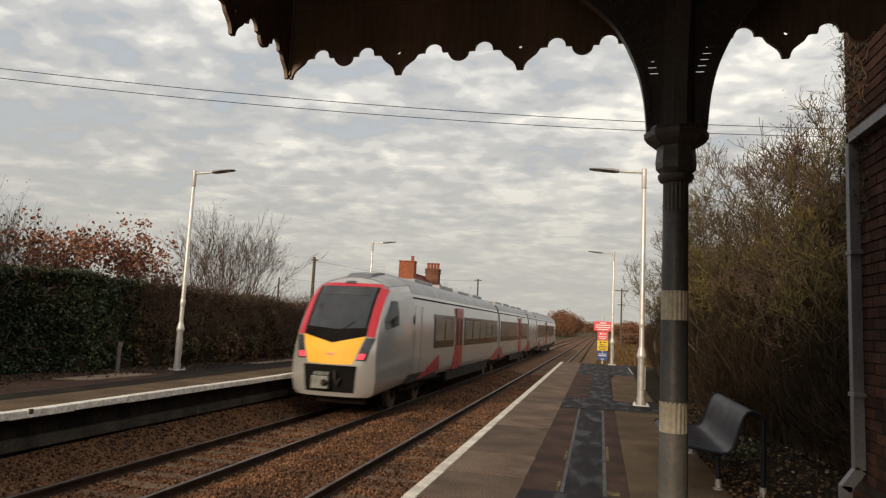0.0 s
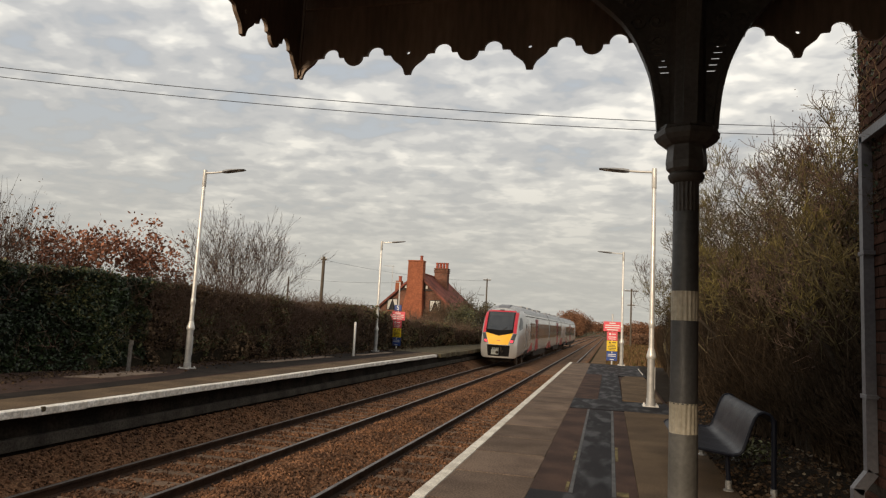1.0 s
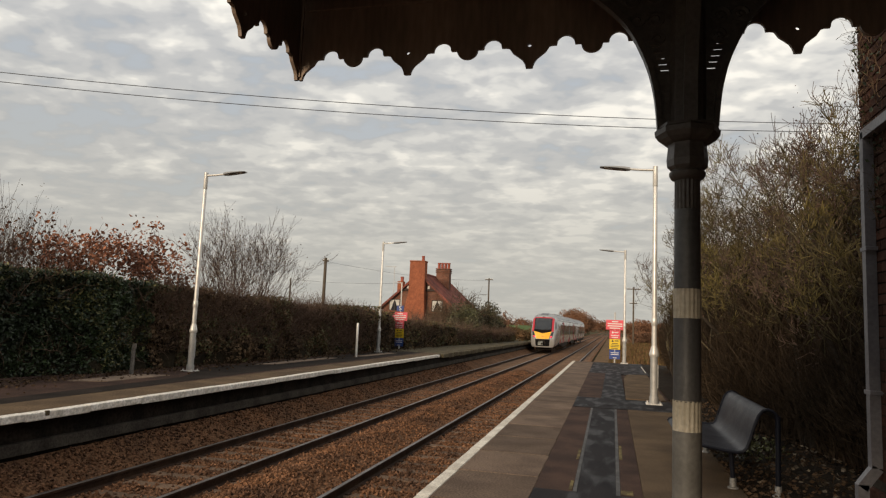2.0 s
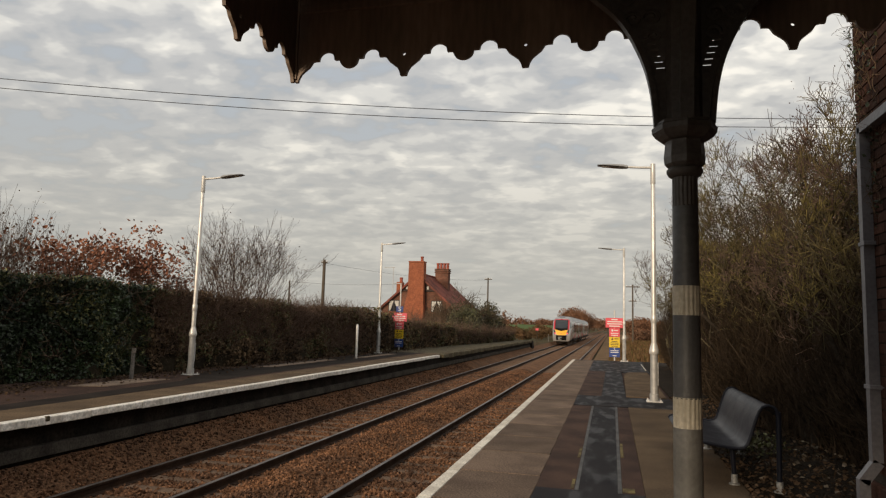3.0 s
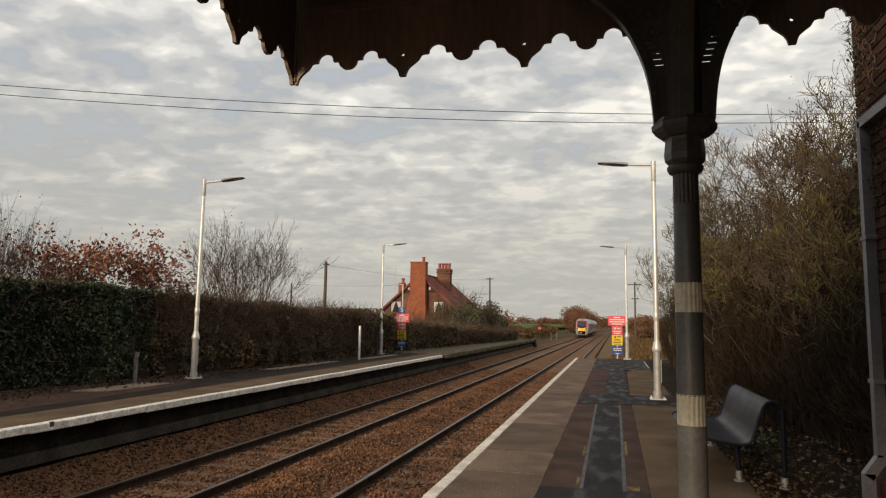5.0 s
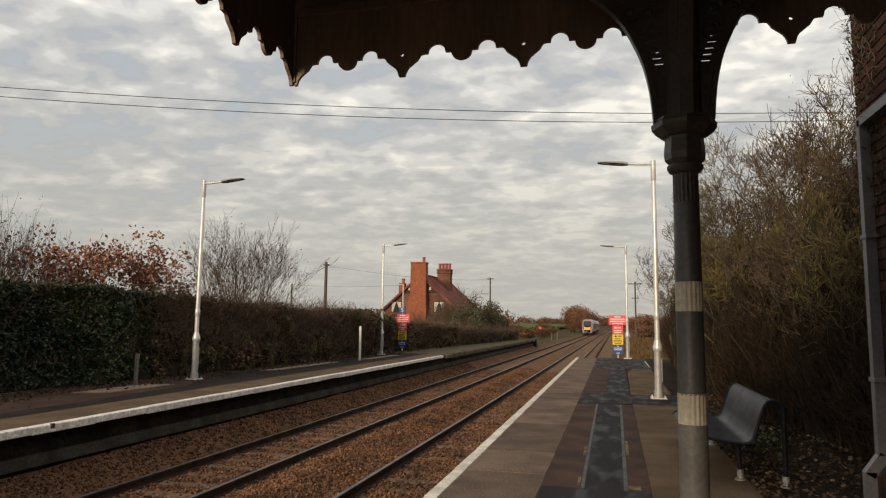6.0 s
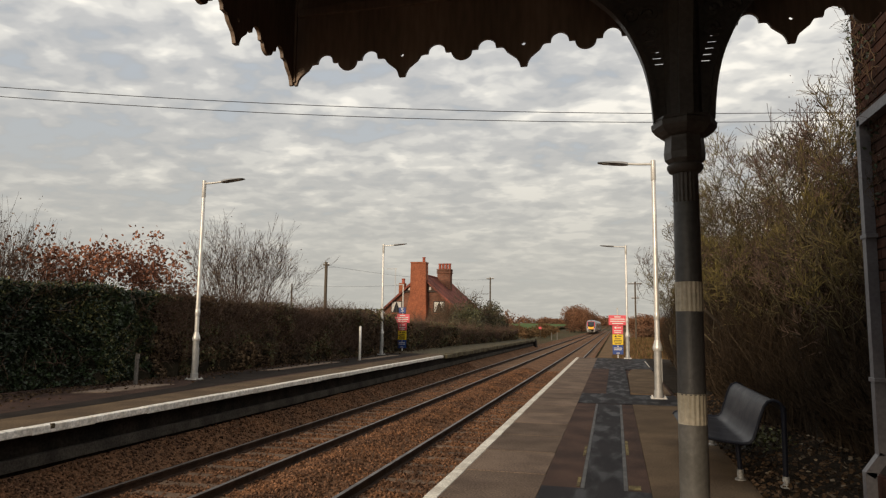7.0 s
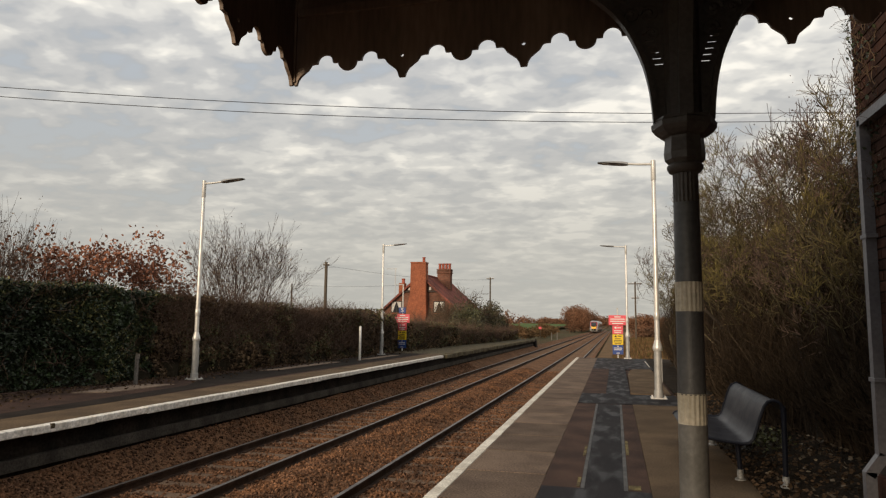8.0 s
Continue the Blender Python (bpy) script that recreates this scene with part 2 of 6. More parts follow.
M["post"] = mat("weathered concrete post", (0.20, 0.18, 0.16), rough=0.9, scale=5)
M["sign_red"] = mat("red sign enamel", (0.78, 0.095, 0.125), (0.72, 0.085, 0.11), rough=0.4, amount=0.05, bump=0)
M["sign_yellow"] = mat("yellow sign enamel", (0.85, 0.58, 0.02), (0.78, 0.52, 0.02), rough=0.4, amount=0.05, bump=0)
M["sign_blue"] = mat("blue sign enamel", (0.025, 0.065, 0.27), (0.02, 0.055, 0.22), rough=0.4, amount=0.05, bump=0)
M["sign_white"] = mat("white sign lettering", (0.80, 0.78, 0.75), (0.74, 0.72, 0.70), rough=0.5, amount=0.05, bump=0)
M["sign_black"] = mat("black sign lettering", (0.02, 0.02, 0.02), rough=0.5, amount=0.05, bump=0)
M["bench"] = mat("blue black coated steel", (0.014, 0.015, 0.023), (0.011, 0.012, 0.018), rough=0.40, scale=6, fine=300, amount=0.2, bump=0.3, depth=0.003, gloss=0.14)
M["shoe"] = mat("pale metal bench shoe", (0.40, 0.39, 0.37), rough=0.5, metal=0.4)
M["pipe"] = mat("grey painted downpipe", (0.155, 0.15, 0.16), (0.12, 0.115, 0.125), rough=0.5, scale=4, fine=40, amount=0.15, coords="Position")
M["wire"] = mat("black overhead wire", (0.03, 0.03, 0.032), rough=0.6, bump=0)
M["pole"] = mat("weathered timber pole", (0.13, 0.105, 0.08), rough=0.9, scale=3)
# train
M["silver"] = mat("silver grey train paint", (0.50, 0.485, 0.465), (0.45, 0.44, 0.425), rough=0.20, metal=0.45, scale=1.2, fine=30, amount=0.05, bump=0)
M["train_white"] = mat("pale grey train paint", (0.55, 0.535, 0.51), (0.50, 0.485, 0.465), rough=0.20, metal=0.4, scale=1.2, fine=30, amount=0.05, bump=0)
M["train_roof"] = mat("dusty grey train roof", (0.30, 0.30, 0.305), (0.23, 0.23, 0.235), rough=0.4, scale=1.5, fine=20, amount=0.2)
M["train_red"] = mat("red train paint", (0.52, 0.022, 0.040), (0.46, 0.02, 0.035), rough=0.32, scale=1.5, amount=0.05, bump=0)
# the same red, darkened in its colour for the shaded train side
M["train_red_shaded"] = mat("red train paint darkened as side shade", (0.34, 0.016, 0.030), (0.29, 0.015, 0.027), rough=0.3, scale=1.5, amount=0.05, bump=0)
# sky light in the windows is put into this pale opaque base
M["train_pane_sky"] = mat("opaque train pane with pale sky light in its colour", (0.27, 0.26, 0.225), (0.18, 0.175, 0.15), rough=0.06, scale=0.8, amount=0.1, bump=0)
M["train_yellow"] = mat("yellow train panel", (0.92, 0.47, 0.012), (0.86, 0.43, 0.012), rough=0.55, scale=1.5, amount=0.05, bump=0)
M["train_glass"] = mat("tinted train glass", (0.020, 0.023, 0.027), (0.028, 0.031, 0.036), rough=0.05, scale=1.5, amount=0.05, bump=0)
M["screen"] = mat("raked windscreen glass", (0.020, 0.023, 0.027), (0.028, 0.031, 0.036), rough=0.05, scale=1.5, amount=0.05, bump=0, ior=1.6, gloss=0.6)
M["pod"] = mat("dark grey fairing paint", (0.14, 0.14, 0.15), (0.10, 0.10, 0.11), rough=0.4, scale=2, fine=20, amount=0.1)
M["under"] = mat("grimy underframe", (0.050, 0.038, 0.030), (0.030, 0.024, 0.020), rough=0.85, scale=4, fine=30)
# black of the windscreen mask, also painted depth shade behind the coupler
M["shade_and_mask"] = mat("black for screen mask and painted pocket shade", (0.010, 0.009, 0.009), rough=0.9)
M["coupler"] = mat("grey steel coupler", (0.20, 0.21, 0.20), rough=0.5, metal=0.5, scale=6)
M["wheel"] = mat("brown dusty wheel steel", (0.19, 0.13, 0.09), rough=0.6, metal=0.3)
M["tail"] = glow("red tail lamp", (1.0, 0.05, 0.09), 0.9)
M["headlamp"] = mat("dark headlamp glass", (0.05, 0.055, 0.06), rough=0.12, bump=0)
# plants
M["ivy"] = mat("dark evergreen leaf", (0.027, 0.044, 0.014), (0.014, 0.024, 0.009), rough=0.5, scale=0.9, fine=8, island=0.6, coords="Position", bump=0)
M["hedge_brown"] = mat("dull brown hedge leaf", (0.175, 0.115, 0.066), (0.100, 0.068, 0.044), rough=0.8, scale=0.7, fine=8, island=0.55, coords="Position", bump=0)
M["hedge_green"] = mat("green hedge leaf", (0.115, 0.115, 0.038), (0.080, 0.068, 0.030), rough=0.6, scale=0.7, fine=8, island=0.5, coords="Position", bump=0)
M["bush"] = mat("dark olive bush leaf", (0.075, 0.078, 0.028), (0.062, 0.044, 0.026), rough=0.7, scale=0.6, fine=8, island=0.5, coords="Position", bump=0)
M["shade_core"] = mat("hedge filling coloured as inner shade", (0.030, 0.023, 0.014), (0.018, 0.015, 0.010), rough=0.95, coords="Position", fine=8, bump=0.6, depth=0.08)
M["russet"] = mat("russet winter leaf", (0.30, 0.115, 0.055), (0.17, 0.068, 0.040), rough=0.75, scale=1.2, fine=8, island=0.5, coords="Position", bump=0)
M["twig"] = mat("grey brown twig", (0.165, 0.108, 0.080), (0.115, 0.076, 0.056), rough=0.9, scale=2, fine=20, island=0.25, coords="Position", bump=0)
M["lichen_twig"] = mat("lichened twig", (0.148, 0.120, 0.042), (0.066, 0.050, 0.030), rough=0.9, scale=0.8, fine=18, island=0.4, coords="Position", bump=0)
M["brown_twig"] = mat("dark brown twig", (0.135, 0.092, 0.058), (0.085, 0.060, 0.042), rough=0.9, scale=1.1, fine=18, island=0.35, coords="Position", bump=0)
M["plum_twig"] = mat("purplish brown twig", (0.118, 0.078, 0.058), (0.070, 0.047, 0.040), rough=0.9, scale=0.9, fine=18, island=0.4, coords="Position", bump=0)
M["bough"] = mat("dark lichened bough", (0.095, 0.078, 0.042), (0.055, 0.044, 0.030), rough=0.92, scale=1.5, fine=18, island=0.3, coords="Position", bump=0)
M["bark"] = mat("dark bark", (0.050, 0.040, 0.030), (0.035, 0.028, 0.022), rough=0.95, scale=3, fine=25, coords="Position")
# bramble brown, darkened further for the dense shade under the shrubs
M["bramble"] = mat("dead bramble and stalks darkened as undergrowth shade", (0.050, 0.034, 0.021), (0.030, 0.021, 0.014), rough=0.9, scale=1.2, fine=14, island=0.4, coords="Position", bump=0)
M["dry_grass"] = mat("dry rusty grass", (0.165, 0.096, 0.050), (0.105, 0.070, 0.034), rough=0.95, scale=0.6, fine=10, island=0.4, coords="Position", bump=0)
M["green_grass"] = mat("rough green grass", (0.065, 0.080, 0.022), (0.10, 0.085, 0.03), rough=0.95, scale=0.6, fine=10, island=0.4, coords="Position", bump=0)
M["far_wood"] = mat("distant bare woodland", (0.245, 0.120, 0.068), (0.15, 0.085, 0.054), rough=0.95, scale=0.08, fine=1.0, island=0.4, coords="Position", bump=0)

# ================= mesh helpers =================
V = Vector


class Mesh:
    """Collects vertices and faces of one mesh."""

    def __init__(self):
        self.v, self.f = [], []

    def add(self, verts, faces):
        o = len(self.v)
        self.v.extend(tuple(p) for p in verts)
        self.f.extend(tuple(i + o for i in q) for q in faces)
        return self

    def box(self, x0, x1, y0, y1, z0, z1, c=0.0):
        """A box whose edges are cut at c metres."""
        if c <= 0:
            vs = [(x, y, z) for z in (z0, z1) for y in (y0, y1) for x in (x0, x1)]
            return self.add(vs, [(0, 2, 3, 1), (4, 5, 7, 6), (0, 1, 5, 4), (1, 3, 7, 5), (3, 2, 6, 7), (2, 0, 4, 6)])
        bm = bmesh.new()
        bmesh.ops.create_cube(bm, size=1)
        for w in bm.verts:
            w.co = V(((x0 + x1) / 2 + w.co.x * (x1 - x0), (y0 + y1) / 2 + w.co.y * (y1 - y0), (z0 + z1) / 2 + w.co.z * (z1 - z0)))
        bmesh.ops.bevel(bm, geom=bm.edges[:], offset=c, segments=2, profile=0.5, affect="EDGES")
        bm.verts.index_update()
        self.add([w.co for w in bm.verts], [[w.index for w in q.verts] for q in bm.faces])
        bm.free()
        return self

    def tube(self, pts, radii, n=8, caps=True):
        pts = [V(p) for p in pts]
        if isinstance(radii, (int, float)):
            radii = [radii] * len(pts)
        rings, side = [], None
        for i, p in enumerate(pts):
            d = (pts[min(i + 1, len(pts) - 1)] - pts[max(i - 1, 0)]).normalized()
            if side is None:
                side = d.orthogonal().normalized()
            side = (side - d * side.dot(d)).normalized()
            up = d.cross(side)
            rings.append([p + (side * math.cos(2 * math.pi * k / n) + up * math.sin(2 * math.pi * k / n)) * radii[i] for k in range(n)])
        vs = [q for r in rings for q in r]
        fs = [(i * n + k, i * n + (k + 1) % n, (i + 1) * n + (k + 1) % n, (i + 1) * n + k) for i in range(len(pts) - 1) for k in range(n)]
        if caps:
            fs += [tuple(range(n - 1, -1, -1)), tuple((len(pts) - 1) * n + k for k in range(n))]
        return self.add(vs, fs)

    def turn(self, profile, n=32, at=(0, 0, 0), ripple=0):
        """A turned form: profile of (radius, height[, depth of flutes]); ripple: number of flutes."""
        vs = []
        for r, z, *d in profile:
            for k in range(n):
                a = 2 * math.pi * k / n
                q = r - (d[0] if d else 0) * (0.5 + 0.5 * math.cos(a * ripple))
                vs.append((at[0] + q * math.cos(a), at[1] + q * math.sin(a), at[2] + z))
        m = len(profile)
        fs = [(i * n + k, i * n + (k + 1) % n, (i + 1) * n + (k + 1) % n, (i + 1) * n + k) for i in range(m - 1) for k in range(n)]
        fs += [tuple(range(n - 1, -1, -1)), tuple((m - 1) * n + k for k in range(n))]
        return self.add(vs, fs)

    def prism(self, outline, axis, a, b):
        """An outline of pairs drawn out along an axis from a to b. axis x: pairs are (y, z); y: (x, z); z: (x, y)."""
        def at(p, t):
            return {"x": (t, p[0], p[1]), "y": (p[0], t, p[1]), "z": (p[0], p[1], t)}[axis]
        n = len(outline)
        vs = [at(p, a) for p in outline] + [at(p, b) for p in outline]
        fs = [(i, (i + 1) % n, n + (i + 1) % n, n + i) for i in range(n)]
        fs += [tuple(range(n - 1, -1, -1)), tuple(range(n, 2 * n))]
        return self.add(vs, fs)

    def grid(self, rows):
        m, n = len(rows), len(rows[0])
        return self.add([p for r in rows for p in r],
                        [(i * n + k, i * n + k + 1, (i + 1) * n + k + 1, (i + 1) * n + k) for i in range(m - 1) for k in range(n - 1)])

    def data(self, name, material, smooth=False):
        me = bpy.data.meshes.new(name)
        me.from_pydata(self.v, [], self.f)
        if smooth:
            me.polygons.foreach_set("use_smooth", [True] * len(me.polygons))
        me.materials.append(material)
        bm = bmesh.new()
        bm.from_mesh(me)
        bmesh.ops.recalc_face_normals(bm, faces=bm.faces[:])
        bm.to_mesh(me)
        bm.free()
        if smooth:
            me.set_sharp_from_angle(angle=radians(40))
        return me


def cloud_data(name, verts, faces, material):
    """A mesh straight from arrays, for leaves, stones and twigs."""
    me = bpy.data.meshes.new(name)
    me.from_pydata(verts.tolist() if hasattr(verts, "tolist") else verts, [], faces.tolist() if hasattr(faces, "tolist") else faces)
    me.materials.append(material)
    return me


def part(name, mesh, material, parent, label="", smooth=False, at=None, kind=""):
    me = mesh.data(name, material, smooth) if isinstance(mesh, Mesh) else mesh
    ob = new(name, me)
    ob.parent = parent
    if at is not None:
        ob.matrix_local = at if isinstance(at, Matrix) else Matrix.Translation(at)
    return tagged(ob, label, kind=kind)


def thing(name, label, category, at=(0, 0, 0), turn=0.0, group="", kind=""):
    ob = new(name)
    ob.empty_display_size = 0.2
    ob.matrix_basis = pose(*at, 0, 0, turn)
    return tagged(ob, label, category, group, kind)


def solid(name, mesh, material, label, category="", kind="", smooth=False, group=""):
    me = mesh.data(name, material, smooth) if isinstance(mesh, Mesh) else mesh
    return tagged(new(name, me), label, category, group, kind)


def leaves(points, size, rng, tilt=1.0, long=1.6):
    """Diamond leaves at the points (n x 3), turned at random."""
    n = len(points)
    a = rng.normal(size=(n, 3)) * (1, 1, tilt)
    a /= np.linalg.norm(a, axis=1)[:, None]
    b = np.cross(a, rng.normal(size=(n, 3)))
    b /= np.linalg.norm(b, axis=1)[:, None]
    s = size * rng.uniform(0.6, 1.4, (n, 1))
    c = np.cross(a, b) * s * 0.12
    vs = np.stack([points - a * s * long / 2, points - b * s / 2 + c, points + a * s * long / 2, points + b * s / 2 + c], 1).reshape(-1, 3)
    return vs, np.arange(4 * n).reshape(-1, 4)


class Twigs:
    """Three-sided tapered branches, gathered as arrays."""

    def __init__(self, seed):
        self.rng = random.Random(seed)
        self.v, self.f, self.tips = [], [], []
        self.axis, self.top, self.free = None, 99, None
        self.fine_v, self.fine_f, self.split = [], [], False

    def seg(self, p, q, r0, r1, fine=False):
        sv, sf = (self.fine_v, self.fine_f) if fine else (self.v, self.f)
        d = (q - p)
        s = d.orthogonal().normalized()
        u = d.normalized().cross(s)
        o = len(sv)
        for c, r in ((p, r0), (q, r1)):
            for k in range(3):
                a = 2.0944 * k
                sv.append(tuple(c + (s * math.cos(a) + u * math.sin(a)) * r))
        sf += [(o, o + 1, o + 4, o + 3), (o + 1, o + 2, o + 5, o + 4), (o + 2, o, o + 3, o + 5)]

    def grow(self, p, d, length, r, level, kids=3, spread=0.6, up=0.25, wob=0.18, steps=4, shrink=0.62, rmin=0.0025):
        g = self.rng
        p, d = V(p), V(d).normalized()
        for i in range(steps):
            d = (d + V((g.gauss(0, wob), g.gauss(0, wob), g.gauss(0, wob) + up * 0.3))).normalized()
            q = p + d * (length / steps)
            if self.free is not None and not self.free(q):
                break
            r1 = max(rmin, r * (1 - 0.55 / steps))
            if self.axis is not None and level == self.top:
                self.axis.append((p, q, r, r1))
            else:
                self.seg(p, q, r, r1, self.split and level == 0)
            p, r = q, r1
            if level > 0 and i >= (1 if level > 1 else 0):
                for _ in range(max(1, round(kids / (steps - 1) + g.uniform(-0.4, 0.5)))):
                    k = V((g.gauss(0, 1), g.gauss(0, 1), g.gauss(0, 0.7) + up)).normalized()
                    self.grow(p, (d * (1 - spread) + k * spread), length * shrink * g.uniform(0.7, 1.15), max(rmin, r * 0.6), level - 1,
                              kids, spread, up, wob, max(2, steps - 1), shrink, rmin)
        self.tips.append(tuple(p))

    def data(self, name, material):
        return cloud_data(name, self.v, self.f, material)


# ================= ground, track, platforms =================
RAIL = -0.94                       # rail head level
NEAR_TRACK, FAR_TRACK = -3.21, -6.675
EDGE, FAR_EDGE = -1.72, -8.16      # platform edges
PLATFORM_END = 33.0


def bed(x, y=0.0):
    """Height of the ballast across the line."""
    z = RAIL - 0.158
    z += 0.175 * math.exp(-((x + 4.95) / 0.50) ** 2)
    z += 0.42 * min(1.0, max(0.0, (-7.62 - x) / 0.80)) ** 1.2
    return z + 0.018 * noise.noise((x * 2.2, y * 1.3, 0.0))


def build_ground():
    m = Mesh()
    xs = [-2500, -900, -300, -120, -60, -30, -20, -14, -11, 1.0, 3, 8, 16, 30, 60, 120, 300, 900, 2500]
    ys = [-400, -60, -20, 0, 20, 40, 60, 90, 130, 180, 260, 400, 700, 1200, 2500, 4800]

    def z(x, y):
        far = min(1.0, max(0.0, (y - 60) / 300))
        h = -1.25 + 0.10 * noise.noise((x * 0.08, y * 0.05, 1.0))
        return h + far * (0.8 * noise.noise((x * 0.006, y * 0.004, 2.0)) + 0.0025 * max(0, y - 200) * min(1, max(0, abs(x) - 15) / 60))
    m.grid([[(x, y, z(x, y)) for x in xs] for y in ys])
    solid("ground", m, M["ground"], "rough winter grass and brown earth", kind="structure")
    f = Mesh()
    f.grid([[(x, y, z(x, y) + 0.5 + 0.006 * (y - 130)) for x in (-260, -150, -80, -45, -27)] for y in (125, 180, 260, 400, 560)])
    solid("field", f, M["field"], "green winter crop field beyond the hedges", kind="structure")
    b = Mesh()
    xs = [-8.42 + 0.16 * i for i in range(43)]
    ys = [-14 + 0.35 * i for i in range(160)] + [42 + 4 * 1.13 ** i for i in range(42)]
    b.grid([[(x, y, bed(x, y)) for x in xs] for y in ys])
    solid("ballast", b, M["ballast"], "rusty brown stone ballast under both tracks", kind="structure", smooth=True)


def build_stones():
    rng = np.random.default_rng(5)
    n = 70000
    y = 4.2 + 34 * rng.random(n) ** 1.7
    x = rng.uniform(-8.4, -1.9, n)
    keep = np.ones(n, bool)
    for c in (NEAR_TRACK, FAR_TRACK):
        for s in (-0.7525, 0.7525):
            keep &= np.abs(x - c - s) > 0.085
        inside = np.abs(x - c) < 1.28
        on_sleeper = np.abs((y / 0.65 + 0.5) % 1 - 0.5) < 0.17
        keep &= ~(inside & on_sleeper & (rng.random(n) < (0.50 if c == NEAR_TRACK else 0.80)))
    x, y = x[keep], y[keep]
    n = len(x)
    z = np.array([bed(a, b) for a, b in zip(x, y)])
    base = np.array([(1, 0, 0), (-1, 0, 0), (0, 1, 0), (0, -1, 0), (0, 0, 1), (0, 0, -1)], float)
    tri = np.array([(0, 2, 4), (2, 1, 4), (1, 3, 4), (3, 0, 4), (2, 0, 5), (1, 2, 5), (3, 1, 5), (0, 3, 5)])
    vs = base[None] * rng.uniform(0.015, 0.037, (n, 6, 1)) + rng.normal(0, 0.006, (n, 6, 3))
    a, t = rng.uniform(0, 6.28, n), rng.uniform(-0.7, 0.7, n)
    ca, sa, ct, st = np.cos(a), np.sin(a), np.cos(t), np.sin(t)
    x1, y1 = vs[..., 0] * ca[:, None] - vs[..., 1] * sa[:, None], vs[..., 0] * sa[:, None] + vs[..., 1] * ca[:, None]
    y2, z2 = y1 * ct[:, None] - vs[..., 2] * st[:, None], y1 * st[:, None] + vs[..., 2] * ct[:, None]
    vs = np.stack([x1 + x[:, None], y2 + y[:, None], z2 + z[:, None] + rng.uniform(0.0, 0.022, (n, 1))], 2).reshape(-1, 3)
    fs = (tri[None] + 6 * np.arange(n)[:, None, None]).reshape(-1, 3)
    solid("ballast_stones", cloud_data("ballast_stones", vs, fs, M["stone"]), None, "loose rusty brown ballast stones", "ballast", kind="stuff")


def build_track(cx, label):
    t = thing("railway_track", label, "railway track", (cx, 0, RAIL), group="tracks side by side")
    prof = [(-0.070, -0.159), (0.070, -0.159), (0.070, -0.150), (0.012, -0.130), (0.010, -0.050), (0.036, -0.040), (0.036, -0.004), (-0.036, -0.004), (-0.036, -0.040), (-0.010, -0.050), (-0.012, -0.130), (-0.070, -0.150)]
    for s in (-1, 1):
        rail = part("rail", Mesh().prism([(s * 0.7525 + a, b) for a, b in prof], "y", -30, 900), M["rail_side"], t, "rusty steel rail")
        part("rail_head", Mesh().prism([(s * 0.7525 - 0.035, -0.006), (s * 0.7525 + 0.035, -0.006), (s * 0.7525 + 0.030, 0.0), (s * 0.7525 - 0.030, 0.0)], "y", -30, 900), M["rail_top"], rail, "worn brown running surface")
    sl = Mesh().box(-1.25, 1.25, -0.125, 0.125, -0.30, -0.146, 0.012).data("sleeper", M["sleeper"])
    for k in range(-20, 150):
        part("sleeper", sl, None, t, at=(0, 0.65 * k, 0.004 * math.sin(k * 2.3)))
    rest, clips = Mesh(), Mesh()
    for k in range(150, 600):
        rest.box(-1.25, 1.25, 0.65 * k - 0.125, 0.65 * k + 0.125, -0.30, -0.165)
    clip = Mesh().box(-0.035, 0.035, -0.05, 0.05, -0.165, -0.125, 0.008).data("rail_clip", M["rail_side"])
    for k in range(-20, 70):
        for s in (-1, 1):
            for d in (-0.10, 0.10):
                if 5 <= k < 42:
                    part("rail_clip", clip, None, t, at=(s * 0.7525 + d, 0.65 * k, 0))
                    continue
                clips.box(s * 0.7525 + d - 0.035, s * 0.7525 + d + 0.035, 0.65 * k - 0.05, 0.65 * k + 0.05, -0.165, -0.125, 0.008)
    part("far_sleepers", rest, M["sleeper"], t, "sleepers far along the line", kind="stuff")
    part("fastening", clips, M["rail_side"], t, "rusty rail fastenings farther along", kind="stuff")


